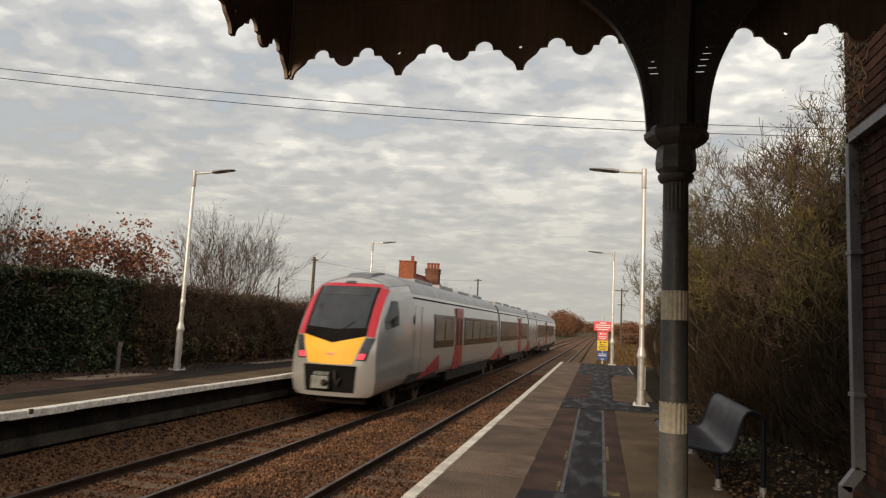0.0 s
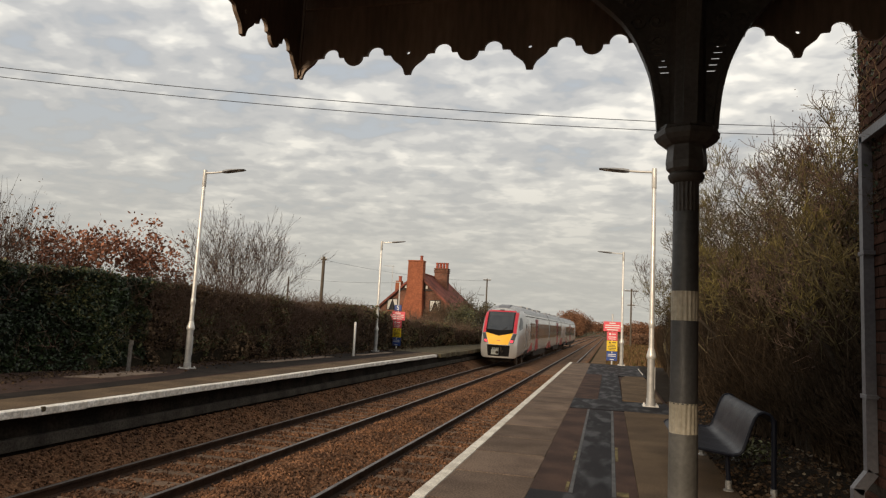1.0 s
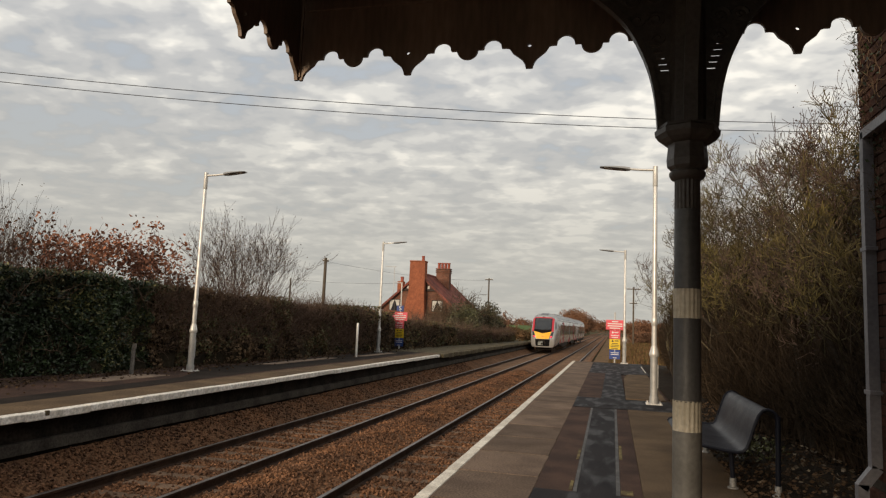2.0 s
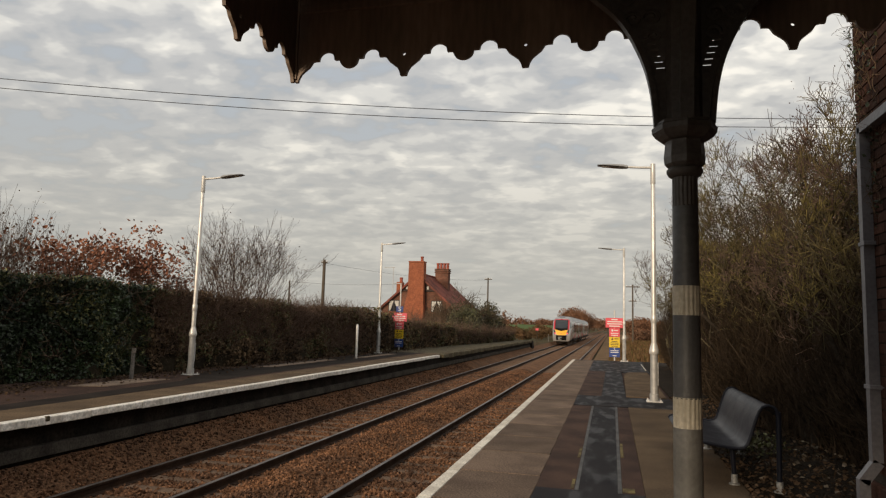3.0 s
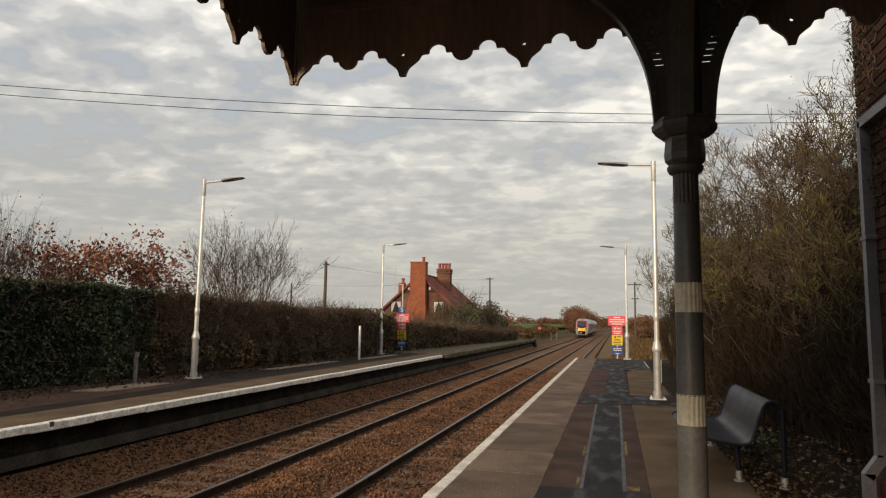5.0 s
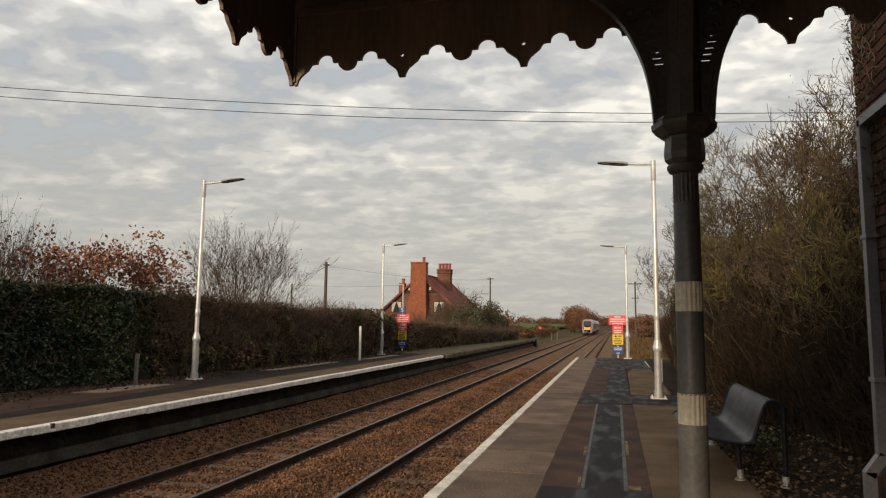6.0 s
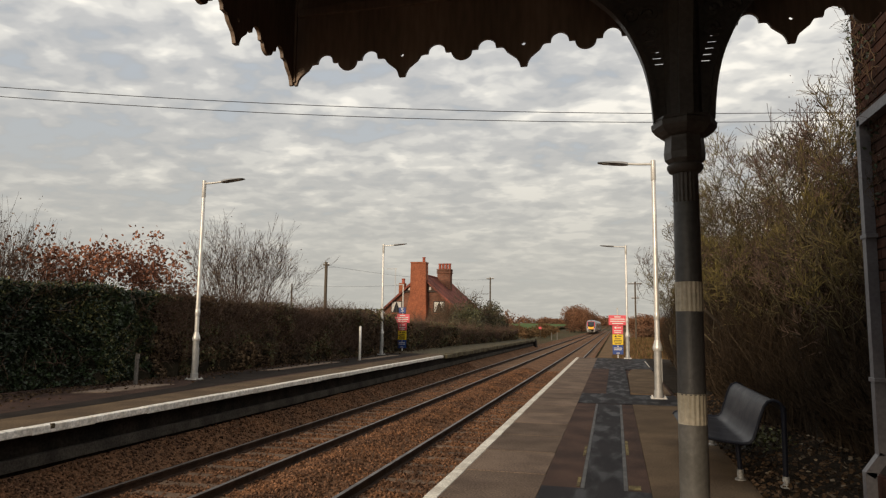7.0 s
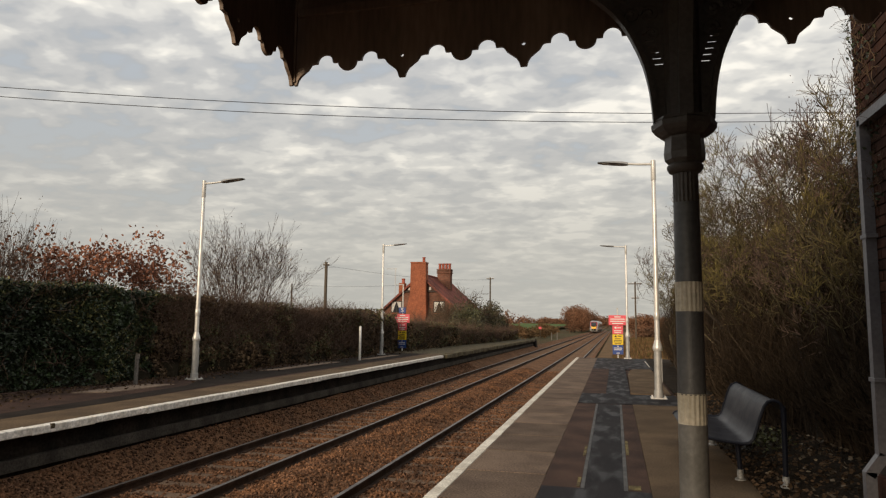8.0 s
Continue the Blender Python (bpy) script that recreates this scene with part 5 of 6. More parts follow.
def build_posts():
    t = thing("marker_post", "slim pale metal marker post on the far platform", "post", (-10.34, 26.1, 0))
    part("shaft", Mesh().tube([(0, 0, 0), (0, 0, 1.38), (0, 0, 1.41)], [0.05, 0.05, 0.035], 14), M["galv"], t, "", True)
    t = thing("concrete_post", "short weathered concrete post against the hedge", "post", (-11.45, 14.1, 0))
    part("shaft", Mesh().box(-0.036, 0.036, -0.036, 0.036, -0.01, 0.66, 0.01), M["post"], t)
    part("plate", Mesh().box(0.0, 0.12, -0.062, -0.047, 0.62, 0.74, 0.004), M["post"], t, "small pale plate")


    t = thing("line_side_board", "small red board on a post beside the distant track", "sign", (-10.5, 96.0, -1.2))
    part("shaft", Mesh().tube([(0, 0, 0), (0, 0, 2.45)], 0.04, 8), M["pole"], t)
    part("sign_board", Mesh().box(-0.20, 0.20, -0.09, -0.06, 2.10, 2.42, 0.01), M["sign_red"], t, "plain red board")
    first = thing("boundary_post", "short pale boundary post beside the distant track", "post", (-11.1, 120.0, -1.2), group="boundary posts")
    part("shaft", Mesh().box(-0.07, 0.07, -0.07, 0.07, 0.0, 1.35, 0.02), M["post"], first)
    copy_thing(first, pose(-10.2, 121.0, -1.2))


build_posts()


def build_bench():
    t = thing("platform_bench", "blue-black bent perforated steel bench on the platform", "bench", (0, 0, 0))
    prof = [(0.72, 0.405), (0.74, 0.435), (0.79, 0.452), (0.90, 0.440), (1.10, 0.412), (1.22, 0.400), (1.28, 0.412), (1.315, 0.450), (1.35, 0.55), (1.39, 0.68), (1.425, 0.775), (1.46, 0.822), (1.51, 0.842), (1.56, 0.825), (1.595, 0.785), (1.605, 0.74)]
    y0, y1, th = 7.36, 9.45, 0.008
    m = Mesh()
    ol = [(x, z) for x, z in prof]
    rows = [[(x, y, z) for x, z in ol] for y in (y0, y1)]
    m.grid(rows)
    m.grid([[(x + 0.003, y, z - th) for x, z in ol] for y in (y0, y1)])
    seat = part("seat_shell", m, M["bench"], t, "perforated seat and back in one bent sheet", True)
    for y in (y0, y1):
        part("edge_tube", Mesh().tube([(x, y, z) for x, z in prof], 0.017, 8), M["bench"], seat, "rolled rim", True)
    for y in (y0 + 0.01, y1 - 0.01):
        leg = part("leg", Mesh().tube([(1.60, y, 0.78), (1.605, y, 0.70), (1.60, y, 0.10)], 0.026, 12), M["bench"], t, "tubular rear leg", True)
        part("shoe", Mesh().turn([(0.055, 0.0), (0.055, 0.012), (0.034, 0.02), (0.032, 0.105)], 16, at=(1.60, y, 0.001)), M["shoe"], leg, "pale metal foot", True)
        leg = part("leg", Mesh().tube([(1.20, y + 0.22, 0.40), (1.22, y + 0.22, 0.10)], 0.024, 12), M["bench"], t, "tubular front leg", True)
        part("shoe", Mesh().turn([(0.055, 0.0), (0.055, 0.012), (0.034, 0.02), (0.032, 0.105)], 16, at=(1.22, y + 0.22, 0.001)), M["shoe"], leg, "pale metal foot", True)


build_bench()

# ================= house, poles, wires =================


def build_house():
    t = thing("house", "orange-red brick house with tall chimneys and red tiled roof", "house", (-20.75, 70.0, -1.5))
    hw, eave, apex, dep = 4.15, 4.75, 8.45, 13.0
    wall = part("wall", Mesh().prism([(-hw, 0), (hw, 0), (hw, eave), (0, apex - 0.15), (-hw, eave)], "y", 0, dep), M["house_brick"], t, "orange brick walls")
    ov = 0.35
    k = (apex - eave) / hw
    for s in (-1, 1):
        roof = part("roof", Mesh().add([(0, -ov, apex), (s * (hw + ov), -ov, eave - k * ov), (s * (hw + ov), dep + ov, eave - k * ov), (0, dep + ov, apex),
                                        (0, -ov, apex - 0.16), (s * (hw + ov), -ov, eave - k * ov - 0.16), (s * (hw + ov), dep + ov, eave - k * ov - 0.16), (0, dep + ov, apex - 0.16)],
                                       [(0, 1, 2, 3), (7, 6, 5, 4), (0, 4, 5, 1), (1, 5, 6, 2), (2, 6, 7, 3), (3, 7, 4, 0)]), M["tile"], t, "red clay tile roof slope")
        course = Mesh()
        n = 26
        for i in range(n):
            a, b = i / n, (i + 1) / n
            xa, xb = s * (hw + ov) * a, s * (hw + ov) * b
            za, zb = apex - k * abs(xa), apex - k * abs(xb)
            course.add([(xa, -ov, za + 0.012), (xb, -ov, zb + 0.045), (xb, dep + ov, zb + 0.045), (xa, dep + ov, za + 0.012), (xb, -ov, zb + 0.005), (xb, dep + ov, zb + 0.005)],
                       [(0, 1, 2, 3), (1, 4, 5, 2)])
        part("lapped_tiling", course, M["tile"], roof, "lapped courses of clay tiles", kind="stuff")
        part("barge_board", Mesh().add([(0, -ov - 0.03, apex + 0.02), (s * (hw + ov), -ov - 0.03, eave - k * ov + 0.02), (s * (hw + ov), -ov - 0.03, eave - k * ov - 0.26), (0, -ov - 0.03, apex - 0.26),
                                       (0, -ov, apex + 0.02), (s * (hw + ov), -ov, eave - k * ov + 0.02), (s * (hw + ov), -ov, eave - k * ov - 0.26), (0, -ov, apex - 0.26)],
                                      [(0, 1, 2, 3), (7, 6, 5, 4), (0, 4, 5, 1), (1, 5, 6, 2), (2, 6, 7, 3)]), M["tile"], t, "tiled verge")
    part("ridge", Mesh().tube([(0, -ov, apex + 0.02), (0, dep + ov, apex + 0.02)], 0.14, 8), M["tile"], t, "ridge tiles")
    # tile-hung upper gable over a projecting band, with a small half-timbered panel
    g0 = eave + 1.85
    gx = hw * (apex - g0) / (apex - eave)
    cladding = part("gable_cladding", Mesh().prism([(-gx, g0), (gx, g0), (0, apex - 0.2)], "y", -0.075, -0.004), M["dark_tile"], t, "dark weathered tile hanging")
    for i in range(5):
        z = g0 + 0.27 * i
        w = hw * (apex - 0.25 - z) / (apex - eave)
        part("tile_course", Mesh().prism([(-0.115, z), (-0.077, z + 0.27), (-0.077, z)], "x", -w, w), M["dark_tile"], cladding)
    part("gable_band", Mesh().box(-2.12, 2.12, -0.17, -0.005, eave + 1.69, eave + 1.85, 0.02), M["dark_timber"], t, "dark timber band across the gable")
    for x in (-1.28, 1.12):
        part("gable_panel", Mesh().box(x - 0.11, x + 0.11, -0.15, -0.10, eave + 1.92, eave + 2.25, 0.01), M["curtain"], t, "pale render panel")
    # tall external stack on the gable
    st = part("chimney", Mesh().prism([(-1.15, 0.0), (0.85, 0.0), (0.85, 4.6), (0.80, 5.2), (0.75, 9.6), (-0.95, 9.6), (-1.0, 6.2), (-1.3, 4.9), (-1.5, 3.2), (-1.5, 0.0)], "y", -0.75, 0.25), M["stack_brick"], t, "tall bright brick external chimney stack")
    part("cap", Mesh().box(-1.0, 0.80, -0.82, 0.32, 9.6, 9.74, 0.03), M["stack_brick"], st)
    part("pot", Mesh().turn([(0.17, 9.7), (0.15, 10.15), (0.18, 10.18), (0.18, 10.28)], 14, at=(0.42, -0.3, 0)), M["pot"], st, "terracotta pot", True)
    st = part("chimney", Mesh().box(0.15, 1.75, 6.4, 7.4, 5.0, 9.45, 0.02), M["house_brick"], t, "brick chimney with four pots")
    for z in (9.0, 9.2, 9.4):
        part("cap", Mesh().box(0.07, 1.83, 6.3, 7.5, z, z + 0.12, 0.02), M["house_brick"], st)
    for i in range(4):
        part("pot", Mesh().turn([(0.18, 9.6), (0.16, 10.15), (0.2, 10.2), (0.2, 10.32)], 14, at=(0.35 + 0.40 * i, 6.9, -0.1)), M["pot"], st, "terracotta pot", True)
    st = part("chimney", Mesh().box(-4.05, -3.35, 4.5, 5.3, 4.0, 7.75, 0.02), M["stack_brick"], t, "low brick chimney")
    part("pot", Mesh().turn([(0.2, 7.9), (0.18, 8.35), (0.22, 8.4), (0.22, 8.5)], 14, at=(-3.6, 4.9, -0.2)), M["pot"], st, "terracotta pot", True)
    for x in (-2.75, 2.15):
        w = part("window", Mesh().box(x - 0.66, x + 0.66, -0.045, 0.05, 4.17, 5.47, 0.01), M["dark_timber"], t, "sash window with white curtains")
        part("pane", Mesh().box(x - 0.56, x + 0.56, -0.055, -0.047, 4.25, 5.39), M["pane"], w)
        for q in (-1, 1):
            part("curtain", Mesh().prism([(x + q * 0.55, 4.27), (x + q * 0.55, 5.37), (x + q * 0.04, 5.37), (x + q * 0.20, 4.95), (x + q * 0.42, 4.27)], "y", -0.066, -0.058), M["curtain"], w, "white drawn-back curtain")
        part("glazing_bar", Mesh().box(x - 0.025, x + 0.025, -0.075, -0.067, 4.25, 5.39), M["dark_timber"], w)
        part("sill", Mesh().box(x - 0.74, x + 0.74, -0.14, -0.005, 4.06, 4.16, 0.02), M["stack_brick"], w)
    part("gutter", Mesh().tube([(hw + 0.45, -ov, eave - 0.42), (hw + 0.45, dep + ov, eave - 0.42)], 0.07, 8), M["dark_timber"], t, "dark gutter")
    part("aerial_mast", Mesh().tube([(-3.3, 1.0, 5.0), (-3.3, 1.0, 9.2)], 0.03, 6), M["galv"], t, "thin aerial mast")
    part("aerial", Mesh().tube([(-4.4, 1.0, 9.15), (-3.1, 1.0, 9.15)], 0.03, 6), M["galv"], t, "aerial")
    # slate roofed outbuilding in front of the house
    o = thing("outbuilding", "low outbuilding with grey slate roof before the house", "shed", (-20.6, 61.0, -1.2))
    part("wall", Mesh().prism([(-3.6, 0), (3.6, 0), (3.6, 1.9), (-1.0, 3.1), (-3.6, 2.2)], "y", 0, 4.0), M["house_brick"], o)
    part("roof", Mesh().prism([(-3.9, 2.1), (-1.0, 3.2), (3.9, 1.85), (3.9, 1.98), (-1.0, 3.34), (-3.9, 2.24)], "y", -0.2, 4.2), M["slate"], o, "grey slate roof")


build_house()


def build_pole(x, y, top, arms, label, r=0.13):
    t = thing("telegraph_pole", label, "telegraph pole", (x, y, -1.3))
    h = top + 1.3
    part("shaft", Mesh().tube([(0, 0, 0), (0, 0, h)], [r, r * 0.75], 12), M["pole"], t, "", True)
    for z, w in arms:
        a = part("cross_arm", Mesh().box(-w, w, -0.06, 0.06, h - z - 0.06, h - z + 0.06, 0.01), M["pole"], t)
        for i in (-0.85, -0.35, 0.35, 0.85):
            part("insulator", Mesh().turn([(0.03, 0.0), (0.05, 0.05), (0.03, 0.14)], 8, at=(i * w, 0, h - z + 0.06)), M["sign_white"], a)
    return t


build_pole(-25.0, 54.5, 6.9, [(0.25, 0.28)], "weathered timber pole behind the hedge", 0.17)
build_pole(-40.0, 77.0, 6.4, [], "thin timber pole far behind the hedge")
build_pole(-17.6, 95.0, 8.3, [(0.2, 0.55)], "timber pole with short cross arm beside the house")
build_pole(2.6, 92.0, 7.4, [(0.3, 0.9), (2.2, 0.5)], "timber pole with cross arms beyond the platform")


def wire(a, b, sag, r, label):
    a, b = V(a), V(b)
    pts = [a.lerp(b, s / 32) - V((0, 0, sag * 4 * (s / 32) * (1 - s / 32))) for s in range(33)]
    solid("overhead_wire", Mesh().tube(pts, r, 6), M["wire"], label, "overhead wire", smooth=True, group="overhead wires")


# two cables high across the line
def wire_end(way, z):
    k = (z - EYE[2]) / way[2]
    return V((way[0] * k, way[1] * k, z))


for wl, wr, z in (((-0.729, 0.623, 0.284), (0.328, 0.906, 0.267), 8.5), ((-0.730, 0.626, 0.273), (0.300, 0.915, 0.2605), 8.3)):
    a, b = wire_end(wl, z) + V((0, 0, 0.62)), wire_end(wr, z) + V((0, 0, 0.66))
    d = b - a
    wire(a - d * 0.35, b + d * 0.35, 1.0, 0.011, "black cable slung across the line")
wire((-25.0, 54.4, 6.6), (-17.6, 95.0, 8.0), 0.5, 0.012, "thin telephone cable between poles")
wire((-40.0, 77.0, 6.3), (-21.0, 76.0, 6.4), 0.4, 0.012, "thin telephone cable to the house")

# ================= plants =================


def hedge_profile(y):
    """Height and front face of the long hedge behind the far platform."""
    top = float(np.interp(y, [0, 11, 15, 20, 29, 40, 52, 60], [2.50, 2.40, 2.30, 2.15, 1.90, 1.5, 1.1, 0.9]))
    front = float(np.interp(y, [0, 12, 14, 19, 26, 36, 60], [-12.6, -12.5, -12.0, -11.9, -11.6, -11.6, -10.0]))
    return top, front


def bulge_at(y, z):
    wild = 1.0 if y < 15 else 2.1
    return wild * (0.28 * noise.noise((y * 0.7, z * 0.9, 7.0)) + 0.14 * noise.noise((y * 2.2, z * 2.6, 3.0)))


def build_hedge(y0, y1, mats, seed, label, n_leaf, size, twigs):
    rng = np.random.default_rng(seed)
    t = thing("hedge", label, "hedge", (0, 0, 0))
    # added shell behind the leaves, its dark colour standing for inner shade
    shade_core = Mesh()
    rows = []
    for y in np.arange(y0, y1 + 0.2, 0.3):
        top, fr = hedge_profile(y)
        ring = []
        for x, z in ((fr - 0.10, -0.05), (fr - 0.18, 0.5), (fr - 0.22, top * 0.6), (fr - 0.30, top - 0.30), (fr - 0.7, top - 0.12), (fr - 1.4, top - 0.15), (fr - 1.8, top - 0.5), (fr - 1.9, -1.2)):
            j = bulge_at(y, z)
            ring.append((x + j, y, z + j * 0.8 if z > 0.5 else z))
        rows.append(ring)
    shade_core.grid(rows)
    part("interior", shade_core, M["shade_core"], t, "added shell coloured as the shade inside the hedge", True)
    k = 0
    for mname, share in mats:
        n = int(n_leaf * share)
        y = rng.uniform(y0, y1, n)
        prof = np.array([hedge_profile(q) for q in y])
        on_top = rng.random(n) < 0.30
        z = np.where(on_top, prof[:, 0] - 0.12 + rng.normal(0, 0.07, n), rng.uniform(0.0, 1.0, n) * prof[:, 0])
        bulge = np.array([bulge_at(q, w) for q, w in zip(y, z)])
        x = np.where(on_top, prof[:, 1] - rng.uniform(0, 1.5, n), prof[:, 1] - 0.06 - rng.exponential(0.07, n)) + bulge
        z = np.where(on_top, z + bulge * 0.8, z)
        if k == 1:
            patch = np.array([noise.noise((q * 0.55, w * 0.7, 11.0)) for q, w in zip(y, z)]) > -0.05
            x, y, z = x[patch], y[patch], z[patch]
        vs, fs = leaves(np.stack([x, y, z], 1), size, rng)
        part("foliage", cloud_data("foliage", vs, fs, M[mname]), None, t, "", kind="stuff")
        k += 1
    if twigs:
        tw = Twigs(seed)
        for _ in range(twigs):
            y = tw.rng.uniform(y0, y1)
            top, fr = hedge_profile(y)
            tw.grow((fr - tw.rng.uniform(-0.05, 0.6), y, tw.rng.uniform(0, 1) ** 0.6 * top * 0.92), (tw.rng.gauss(0.3, 0.5), tw.rng.gauss(0, 0.9), tw.rng.uniform(0.1, 1.0)), tw.rng.uniform(0.35, 0.8), 0.006, 1, kids=4, rmin=0.004)
        part("brushwood", tw.data("brushwood", M["twig"]), None, t, "bare brown twigs", kind="stuff")
    return t


def build_far_litter():
    rng = np.random.default_rng(18)
    n = 3000
    y = 8 + 34 * rng.random(n) ** 1.2
    x = -12.1 + np.abs(rng.normal(0, 0.6, n))
    vs, fs = leaves(np.stack([x, y, 0.012 + 0.02 * rng.random(n)], 1), 0.05, rng, tilt=0.25, long=1.5)
    solid("fallen_leaves", cloud_data("fallen_leaves", vs, fs, M["dead_leaf"]), None, "brown fallen leaves along the foot of the hedge", "leaf litter", kind="stuff")


build_far_litter()
build_hedge(5.0, 15.6, [("ivy", 0.8), ("hedge_green", 0.35)], 21, "dense dark evergreen hedge along the far platform", 62000, 0.052, 150)
build_hedge(15.6, 30.0, [("hedge_brown", 0.65), ("hedge_green", 0.60)], 22, "brown leafless hedge with scattered green along the far platform", 34000, 0.06, 2200)
build_hedge(30.0, 69.0, [("hedge_brown", 0.75), ("hedge_green", 0.6)], 23, "low brown hedge running on past the house", 30000, 0.075, 1500)


def shrub(name, label, category, at, stems, height, seed, material, level=3, lean=0.35, leaf=None, leaf_n=0, leaf_size=0.08, group="", r=0.03, kids=3, spread=0.55, up=0.35, rmin=0.004, wob=0.18, free=None, tip=None, shrink=0.62, stem=None):
    t = thing(name, label, category, at, group=group)
    tw = Twigs(seed)
    tw.free, tw.split = free, tip is not None
    g = tw.rng
    for _ in range(stems):
        a = g.uniform(0, 6.283)
        d = (math.cos(a) * lean * g.uniform(0.2, 1), math.sin(a) * lean * g.uniform(0.2, 1), 1)
        tw.axis, tw.top = [], level
        tw.grow((math.cos(a) * 0.25 * g.random(), math.sin(a) * 0.25 * g.random(), -0.05), d, height * g.uniform(0.45, 0.62), r * g.uniform(0.6, 1.2), level, kids=kids, spread=spread, up=up, rmin=rmin, wob=wob, shrink=shrink)
        if not tw.axis:
            continue
        pts = [tw.axis[0][0]] + [q[1] for q in tw.axis]
        part("stem", Mesh().tube(pts, [tw.axis[0][2]] + [q[3] for q in tw.axis], 6), stem or material, t, "", True)
    part("crown", tw.data("crown", material), None, t, "", kind="stuff")
    if tip is not None:
        part("outer_crown", cloud_data("outer_crown", tw.fine_v, tw.fine_f, tip), None, t, "fine outer twigs", kind="stuff")
    if leaf is not None and leaf_n:
        rng = np.random.default_rng(seed)
        tips = np.array(tw.tips)
        pick = tips[rng.integers(0, len(tips), leaf_n)] + rng.normal(0, 0.09, (leaf_n, 3))
        vs, fs = leaves(pick, leaf_size, rng)
        part("foliage", cloud_data("foliage", vs, fs, leaf), None, t, "", kind="stuff")
    return t


def build_left_trees():
    for i, (x, y, h, n) in enumerate(((-13.7, 13.3, 2.1, 420), (-13.5, 14.2, 2.4, 480), (-13.9, 15.1, 2.0, 380), (-13.7, 16.2, 2.7, 1150), (-13.8, 17.2, 2.1, 620), (-13.7, 18.3, 1.6, 380))):
        shrub("beech_sapling", "sapling holding russet dead leaves above the hedge", "tree", (x, y, 1.5), 6, h, 40 + i, M["twig"], 2, 0.6, M["russet"], round(n * 1.3), 0.072, "saplings behind the hedge", r=0.016, kids=4)
    for i, (x, y, h) in enumerate(((-13.6, 11.7, 2.6), (-13.9, 12.3, 2.5), (-14.5, 12.7, 2.6), (-14.9, 14.6, 2.4))):
        shrub("bare_shrub", "bare grey-brown shrub rising over the hedge", "shrub", (x, y, 1.3), 16, h, 50 + i, M["twig"], 2, 0.5, M["hedge_brown"], 160, 0.04, "bare shrubs", r=0.014, kids=4, spread=0.34, up=0.5, rmin=0.003, wob=0.12)
    for i, (x, y, h, n) in enumerate(((-15.0, 23.8, 4.2, 12), (-15.4, 25.6, 4.6, 13), (-15.6, 27.4, 4.2, 11), (-14.8, 22.4, 3.0, 7))):
        shrub("bare_tree", "bare many-stemmed tree with fine upright twigs", "tree", (x, y, 0.9), n, h, 60 + i, M["plum_twig"], 3, 0.80, M["hedge_brown"], 420, 0.038, "bare trees", r=0.024, spread=0.34, up=0.30, kids=3, rmin=0.0045, wob=0.14)
    for i in range(12):
        y = 31 + 2.3 * i
        shrub("bare_shrub", "thin bare shrub in the hedge", "shrub", (-14.0 - 0.1 * i, y, 0.6), 5, 1.9, 80 + i, M["twig"], 2, 0.5, None, 0, 0.08, "bare shrubs", r=0.014, rmin=0.006)


def build_right_shrubs():
    spots = [(3.1, 8.9, 4.0), (3.9, 9.9, 4.4), (2.8, 10.8, 4.6), (3.1, 12.2, 5.1), (2.7, 13.4, 5.0), (4.2, 13.4, 5.6), (3.2, 15.2, 5.6), (3.9, 17.0, 5.9), (2.9, 18.2, 5.6), (3.6, 20.6, 5.4), (4.9, 11.2, 4.9), (4.2, 23.6, 5.0), (2.1, 21.6, 4.2)]
    for i, (x, y, h) in enumerate(spots):
        def free(q, x=x, y=y):
            wx, wy = x + q.x, y + q.y
            if wy < 11.5:
                return wx > 2.0 + (0.5 if q.z < 1.2 else 0)
            return wx > (1.6 if q.z > 4.4 else (0.62 if wy > 18 else 1.2) if q.z > 2.0 else 1.6)
        shrub("lichened_shrub", "tall bare shrub with yellow lichened twigs beside the platform", "shrub", (x, y, 0.0), 8, h * (0.92 if y > 12 else 1.0), 100 + i, M["bough"], 4, 0.40, M["plum_twig"], 1700, 0.022, "tall shrubs beside the platform", r=0.050, spread=0.50, up=0.40, rmin=0.0042, kids=4, wob=0.25, free=free, tip=M["plum_twig"] if i % 2 else M["lichen_twig"], shrink=0.56, stem=M["bark"])
    # dead bramble thicket under the shrubs
    tw = Twigs(140)
    g = tw.rng
    for _ in range(4600):
        y = g.uniform(5.8, 31)
        x = float(np.interp(y, [6, 10, 13, 24], [2.95, 2.75, 2.1, 2.3])) + abs(g.gauss(0, 0.7))
        tw.free = lambda q: q.x > (2.3 if q.y < 11 else 1.7)
        tw.grow((x, y, 0), (g.gauss(0, 0.25) - 0.1, g.gauss(0, 0.3), 1), g.uniform(0.8, 2.1), 0.010, 1, kids=4, spread=0.5, rmin=0.004)
    t = thing("bramble_thicket", "dense brown dead bramble thicket under the tall shrubs", "thicket", (0, 0, 0))
    part("undergrowth", tw.data("undergrowth", M["bramble"]), None, t, "", kind="stuff")
    rng = np.random.default_rng(141)
    # dark leaf fill deepens the shade low in the shrubs
    n = 60000
    y = rng.uniform(5.8, 31, n)
    x = np.interp(y, [6, 10, 13, 24], [3.1, 2.9, 2.2, 2.4]) + np.abs(rng.normal(0, 0.9, n))
    z = rng.uniform(0, 1, n) ** 1.2 * 2.9
    vs, fs = leaves(np.stack([x, y, z], 1), 0.05, rng)
    part("leaf_layer", cloud_data("leaf_layer", vs, fs, M["bramble"]), None, t, "", kind="stuff")


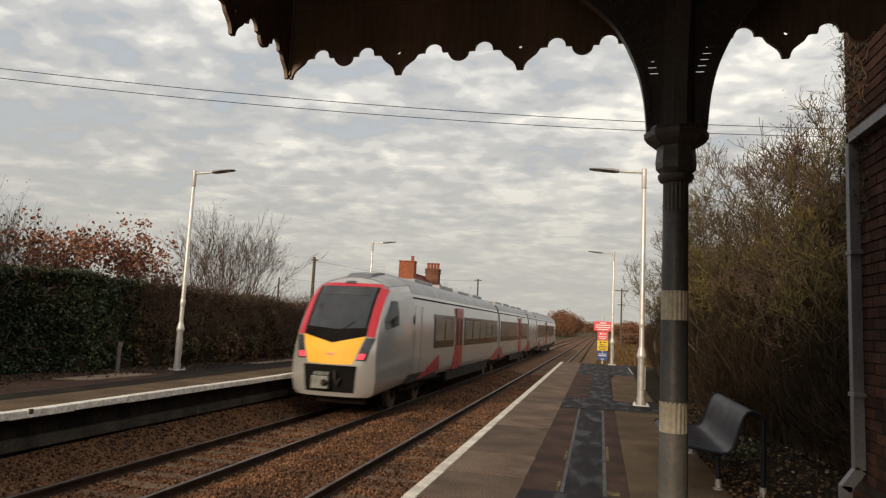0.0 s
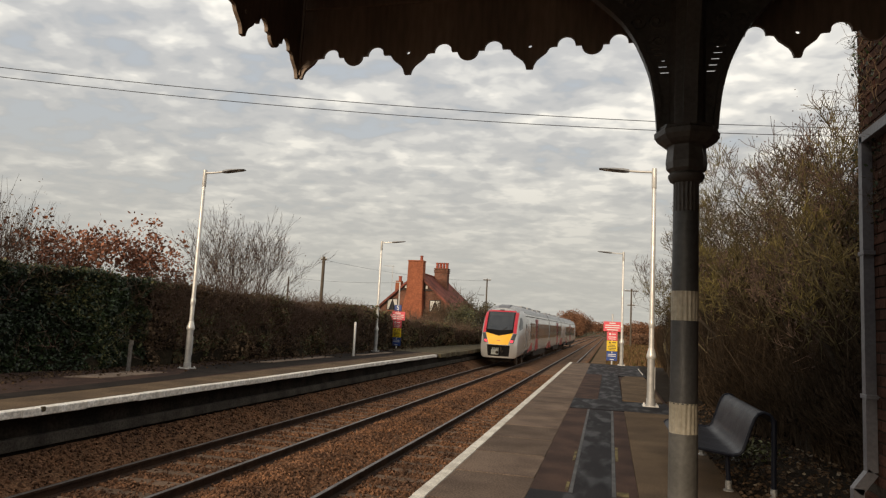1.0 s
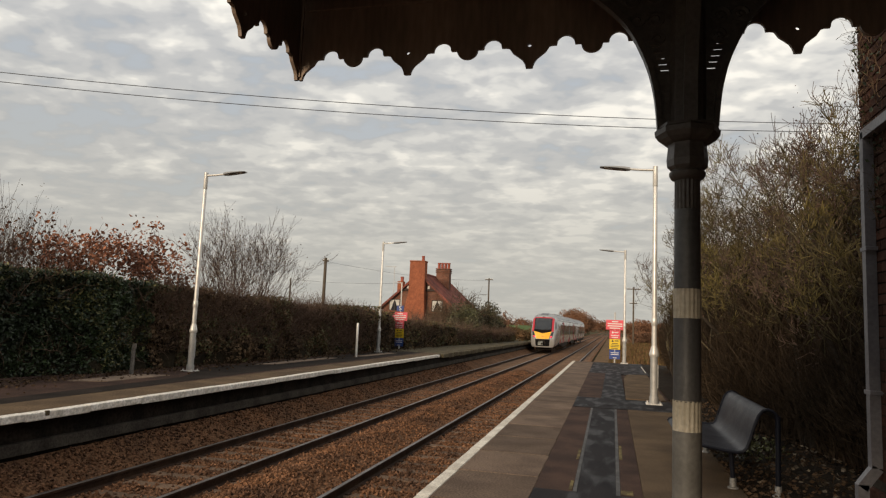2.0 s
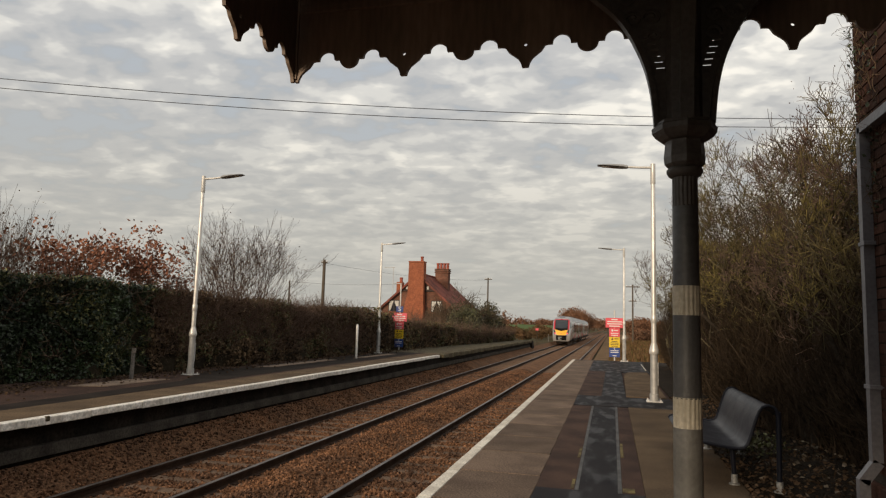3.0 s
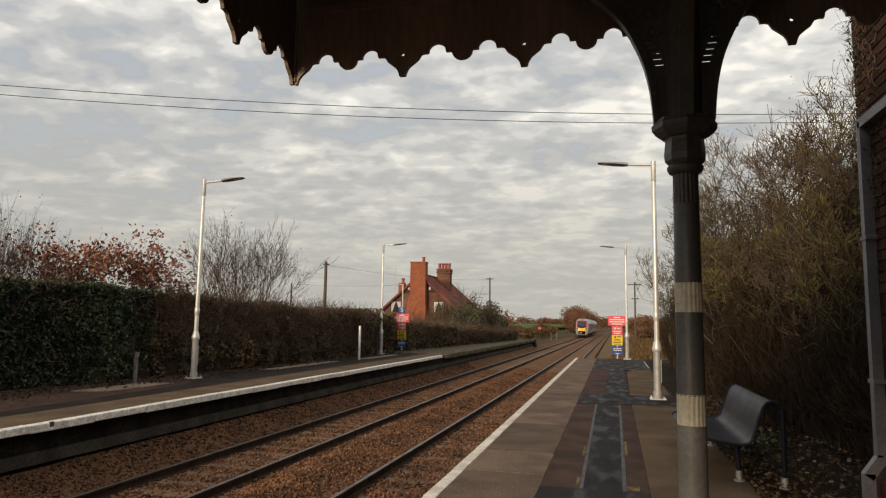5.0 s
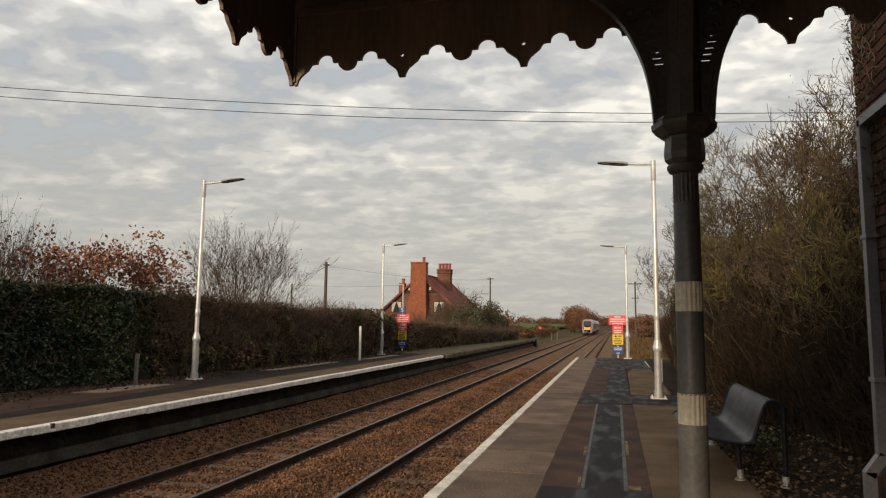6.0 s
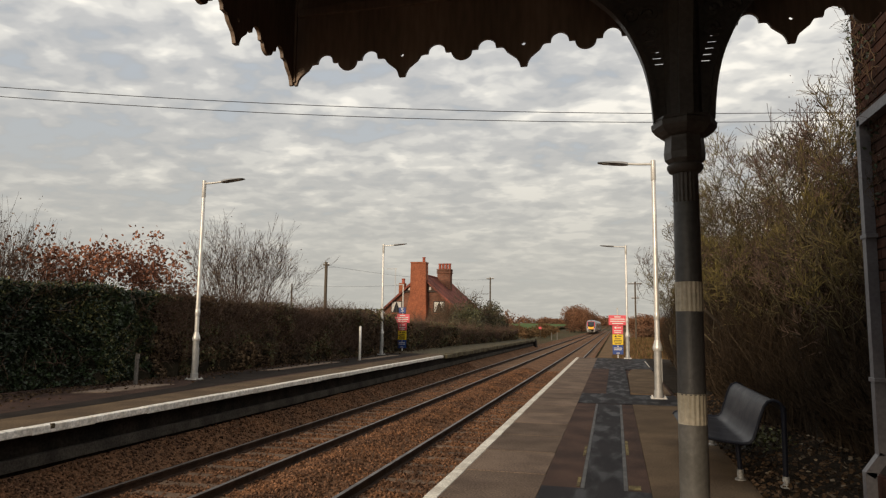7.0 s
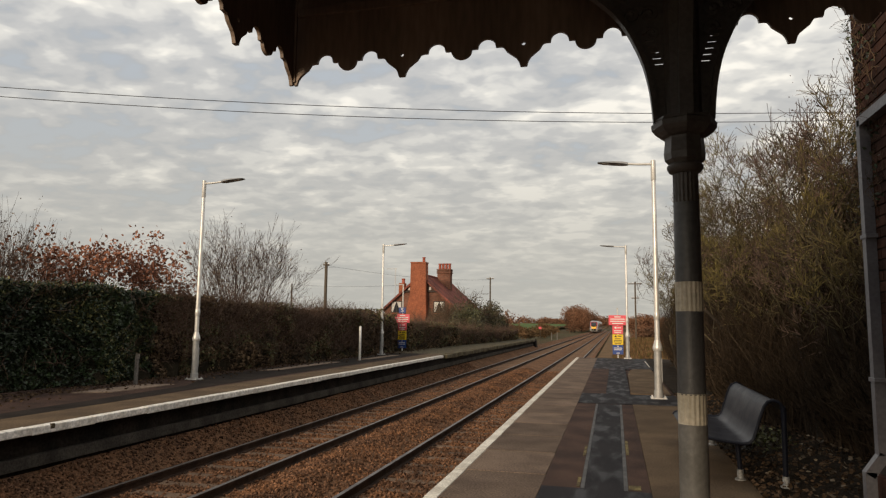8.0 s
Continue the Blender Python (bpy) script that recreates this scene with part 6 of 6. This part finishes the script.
def blob_wood(name, label, spots, material, seed, per=900, size=0.35, category="woodland", low=0.30):
    """Far trees: many short twiggy flakes gathered in uneven crowns on thin trunks."""
    rng = np.random.default_rng(seed)
    pts = []
    tw = Twigs(seed)
    for x, y, r, h in spots:
        z0 = -1.2
        for _ in range(7):
            c = np.array([x + rng.normal(0, r * 0.45), y + rng.normal(0, r * 0.45), z0 + h * rng.uniform(low, 0.72)])
            n = per // 7
            d = rng.normal(size=(n, 3))
            d /= np.linalg.norm(d, axis=1)[:, None]
            pts.append(c + d * (rng.random((n, 1)) ** 0.5) * np.array([r * 0.8, r * 0.8, h * 0.34]) * rng.uniform(0.7, 1.1))
        for _ in range(4):
            tw.grow((x + tw.rng.gauss(0, r * 0.3), y, z0), (tw.rng.gauss(0, 0.2), 0, 1), h * 0.58, 0.025 + 0.006 * h, 1, kids=4, rmin=0.012)
    pts = np.concatenate(pts)
    pts = pts[pts[:, 2] > -1.4]
    vs, fs = leaves(pts, size, rng, long=2.2)
    t = thing(name, label, category, (0, 0, 0))
    part("foliage", cloud_data("foliage", vs, fs, material), None, t, "", kind="stuff")
    part("brushwood", tw.data("brushwood", M["bark"]), None, t, "", kind="stuff")
    return t


def build_distance():
    g = random.Random(9)
    blob_wood("thicket", "green and brown bushes between house and line", [(-12.4, 52, 1.2, 3.6), (-12.6, 55, 1.3, 4.5), (-12.8, 58, 1.4, 5.0), (-13.0, 61, 1.5, 5.2), (-13.1, 64, 1.5, 5.2), (-13.0, 68, 1.5, 5.2), (-13.0, 72, 1.5, 5.0), (-13.0, 75, 1.4, 4.4)], M["bush"], 200, 6500, 0.08, "bushes")
    blob_wood("thicket", "brown brambles before the house", [(-17.5 - i * 1.6, 55 - i * 2.6, 1.8, 1.9 if i < 3 else 2.5) for i in range(7)], M["hedge_brown"], 201, 3000, 0.12, "bushes")
    blob_wood("far_bushes", "rusty bushes beside the line", [(-19, 122, 2.0, 2.7), (-17, 128, 1.8, 2.2), (-15.5, 140, 1.6, 2.2), (-15, 152, 1.8, 3.0), (-16.5, 160, 2.0, 3.2)], M["dry_grass"], 202, 2200, 0.16, "bushes")
    blob_wood("far_trees", "bare brown trees beside the distant line", [(-11.0 - g.uniform(0, 5), 238 + 9 * i, g.uniform(3, 4.5), g.uniform(9.0, 12.0)) for i in range(9)], M["far_wood"], 203, 4500, 0.22)
    blob_wood("far_trees", "bare trees to the far side of the distant line", [(3 + g.uniform(0, 7) + i * 2.0, 330 + 12 * i, g.uniform(4, 6), g.uniform(7, 10)) for i in range(10)], M["far_wood"], 204, 2200, 0.34)
    blob_wood("far_trees", "line of woodland closing the distant view", [(-60 + i * 9 + g.uniform(-3, 3), 560 + g.uniform(-30, 60), g.uniform(6, 9), g.uniform(7, 13)) for i in range(34)], M["far_wood"], 205, 1200, 0.6)
    blob_wood("far_trees", "low wooded ridge beyond the fields", [(-560 + i * 13 + g.uniform(-4, 4), 640 + g.uniform(-40, 80), g.uniform(8, 12), g.uniform(9, 14)) for i in range(40)], M["far_wood"], 206, 900, 0.8)
    blob_wood("far_trees", "bare hedgerow trees behind the houses", [(-95 + i * 6 + g.uniform(-2, 2), 120 + g.uniform(-8, 8), g.uniform(2.5, 4), g.uniform(4.0, 5.6)) for i in range(13)], M["far_wood"], 207, 1500, 0.24)
    blob_wood("far_trees", "rusty scrub along the bank beside the line", [(3.4 + 0.5 * i % 3 + g.uniform(0, 5), 46 + 9 * i, g.uniform(1.5, 2.5), g.uniform(2.2, 3.4)) for i in range(16)], M["far_wood"], 208, 1800, 0.14, "bushes")
    for i, (x, y, h) in enumerate(((-14.6, 57.5, 4.4), (-14.9, 60.0, 4.4), (-14.0, 56.0, 3.6), (-13.8, 66.0, 4.0))):
        shrub("bare_shrub", "bare twiggy shrub before the house", "shrub", (x, y, -1.2), 9, h, 90 + i, M["brown_twig"], 3, 0.5, None, 0, 0.08, "bare shrubs", r=0.03, kids=4, rmin=0.010)
    for i, (x, y, h) in enumerate(((-15.4, 62.5, 5.6), (-14.6, 61.0, 4.8), (-15.9, 63.5, 5.0))):
        shrub("bare_tree", "bare crooked tree with dark twigs before the house", "tree", (x, y, -1.2), 6, h, 190 + i, M["brown_twig"], 3, 0.75, None, 0, 0.08, "bare trees", r=0.06, kids=4, rmin=0.010, spread=0.5, up=0.2)
    # rough grass on the bank past the platform end
    rng = np.random.default_rng(77)
    n = 16000
    y = PLATFORM_END + 0.4 + 70 * rng.random(n) ** 1.6
    x = -0.3 + rng.uniform(0, 9, n)
    s = rng.uniform(0.12, 0.42, n)
    p = np.stack([x, y, np.full(n, -1.2)], 1)
    d = np.stack([rng.normal(0, 0.18, n), rng.normal(0, 0.18, n), np.ones(n)], 1) * s[:, None]
    w = np.stack([rng.uniform(0.02, 0.05, n), rng.normal(0, 0.02, n), np.zeros(n)], 1)
    lift = np.clip((x - 0.2) * 0.35, 0, 0.9)
    p[:, 2] += lift
    vs = np.stack([p - w, p + w, p + d], 1).reshape(-1, 3)
    fs = np.arange(3 * n).reshape(-1, 3)
    for k, mname in enumerate(("dry_grass", "green_grass")):
        f = fs[(rng.random(n) < 0.72) if k == 0 else (rng.random(n) < 0.35)]
        solid("rough_grass", cloud_data("rough_grass", vs, f, M[mname]), None, "long dry grass on the bank past the platform", "grass", kind="stuff")
    b = Mesh()
    b.grid([[(x, y, -1.22 + max(0, min(0.9, (x - 0.2) * 0.35)) * (1 if x < 9 else 0.4)) for x in (-1.6, -0.6, 0.2, 1.2, 2.6, 5, 9, 14)] for y in (PLATFORM_END, 45, 60, 80, 110, 150, 210)])
    solid("bank", b, M["dry_grass"], "rusty grass bank beside the line", kind="structure", smooth=True)


build_left_trees()
build_right_shrubs()
build_distance()
build_stones()
build_near_platform()
build_pale_litter()
build_far_platform()


# ================= motion of things =================
def motions():
    walk(train, [(t, pose(FAR_TRACK - 0.05, START + SPEED * t, RAIL)) for t in (0.0, 2.0, 4.0, 6.0, 8.0)])


motions()
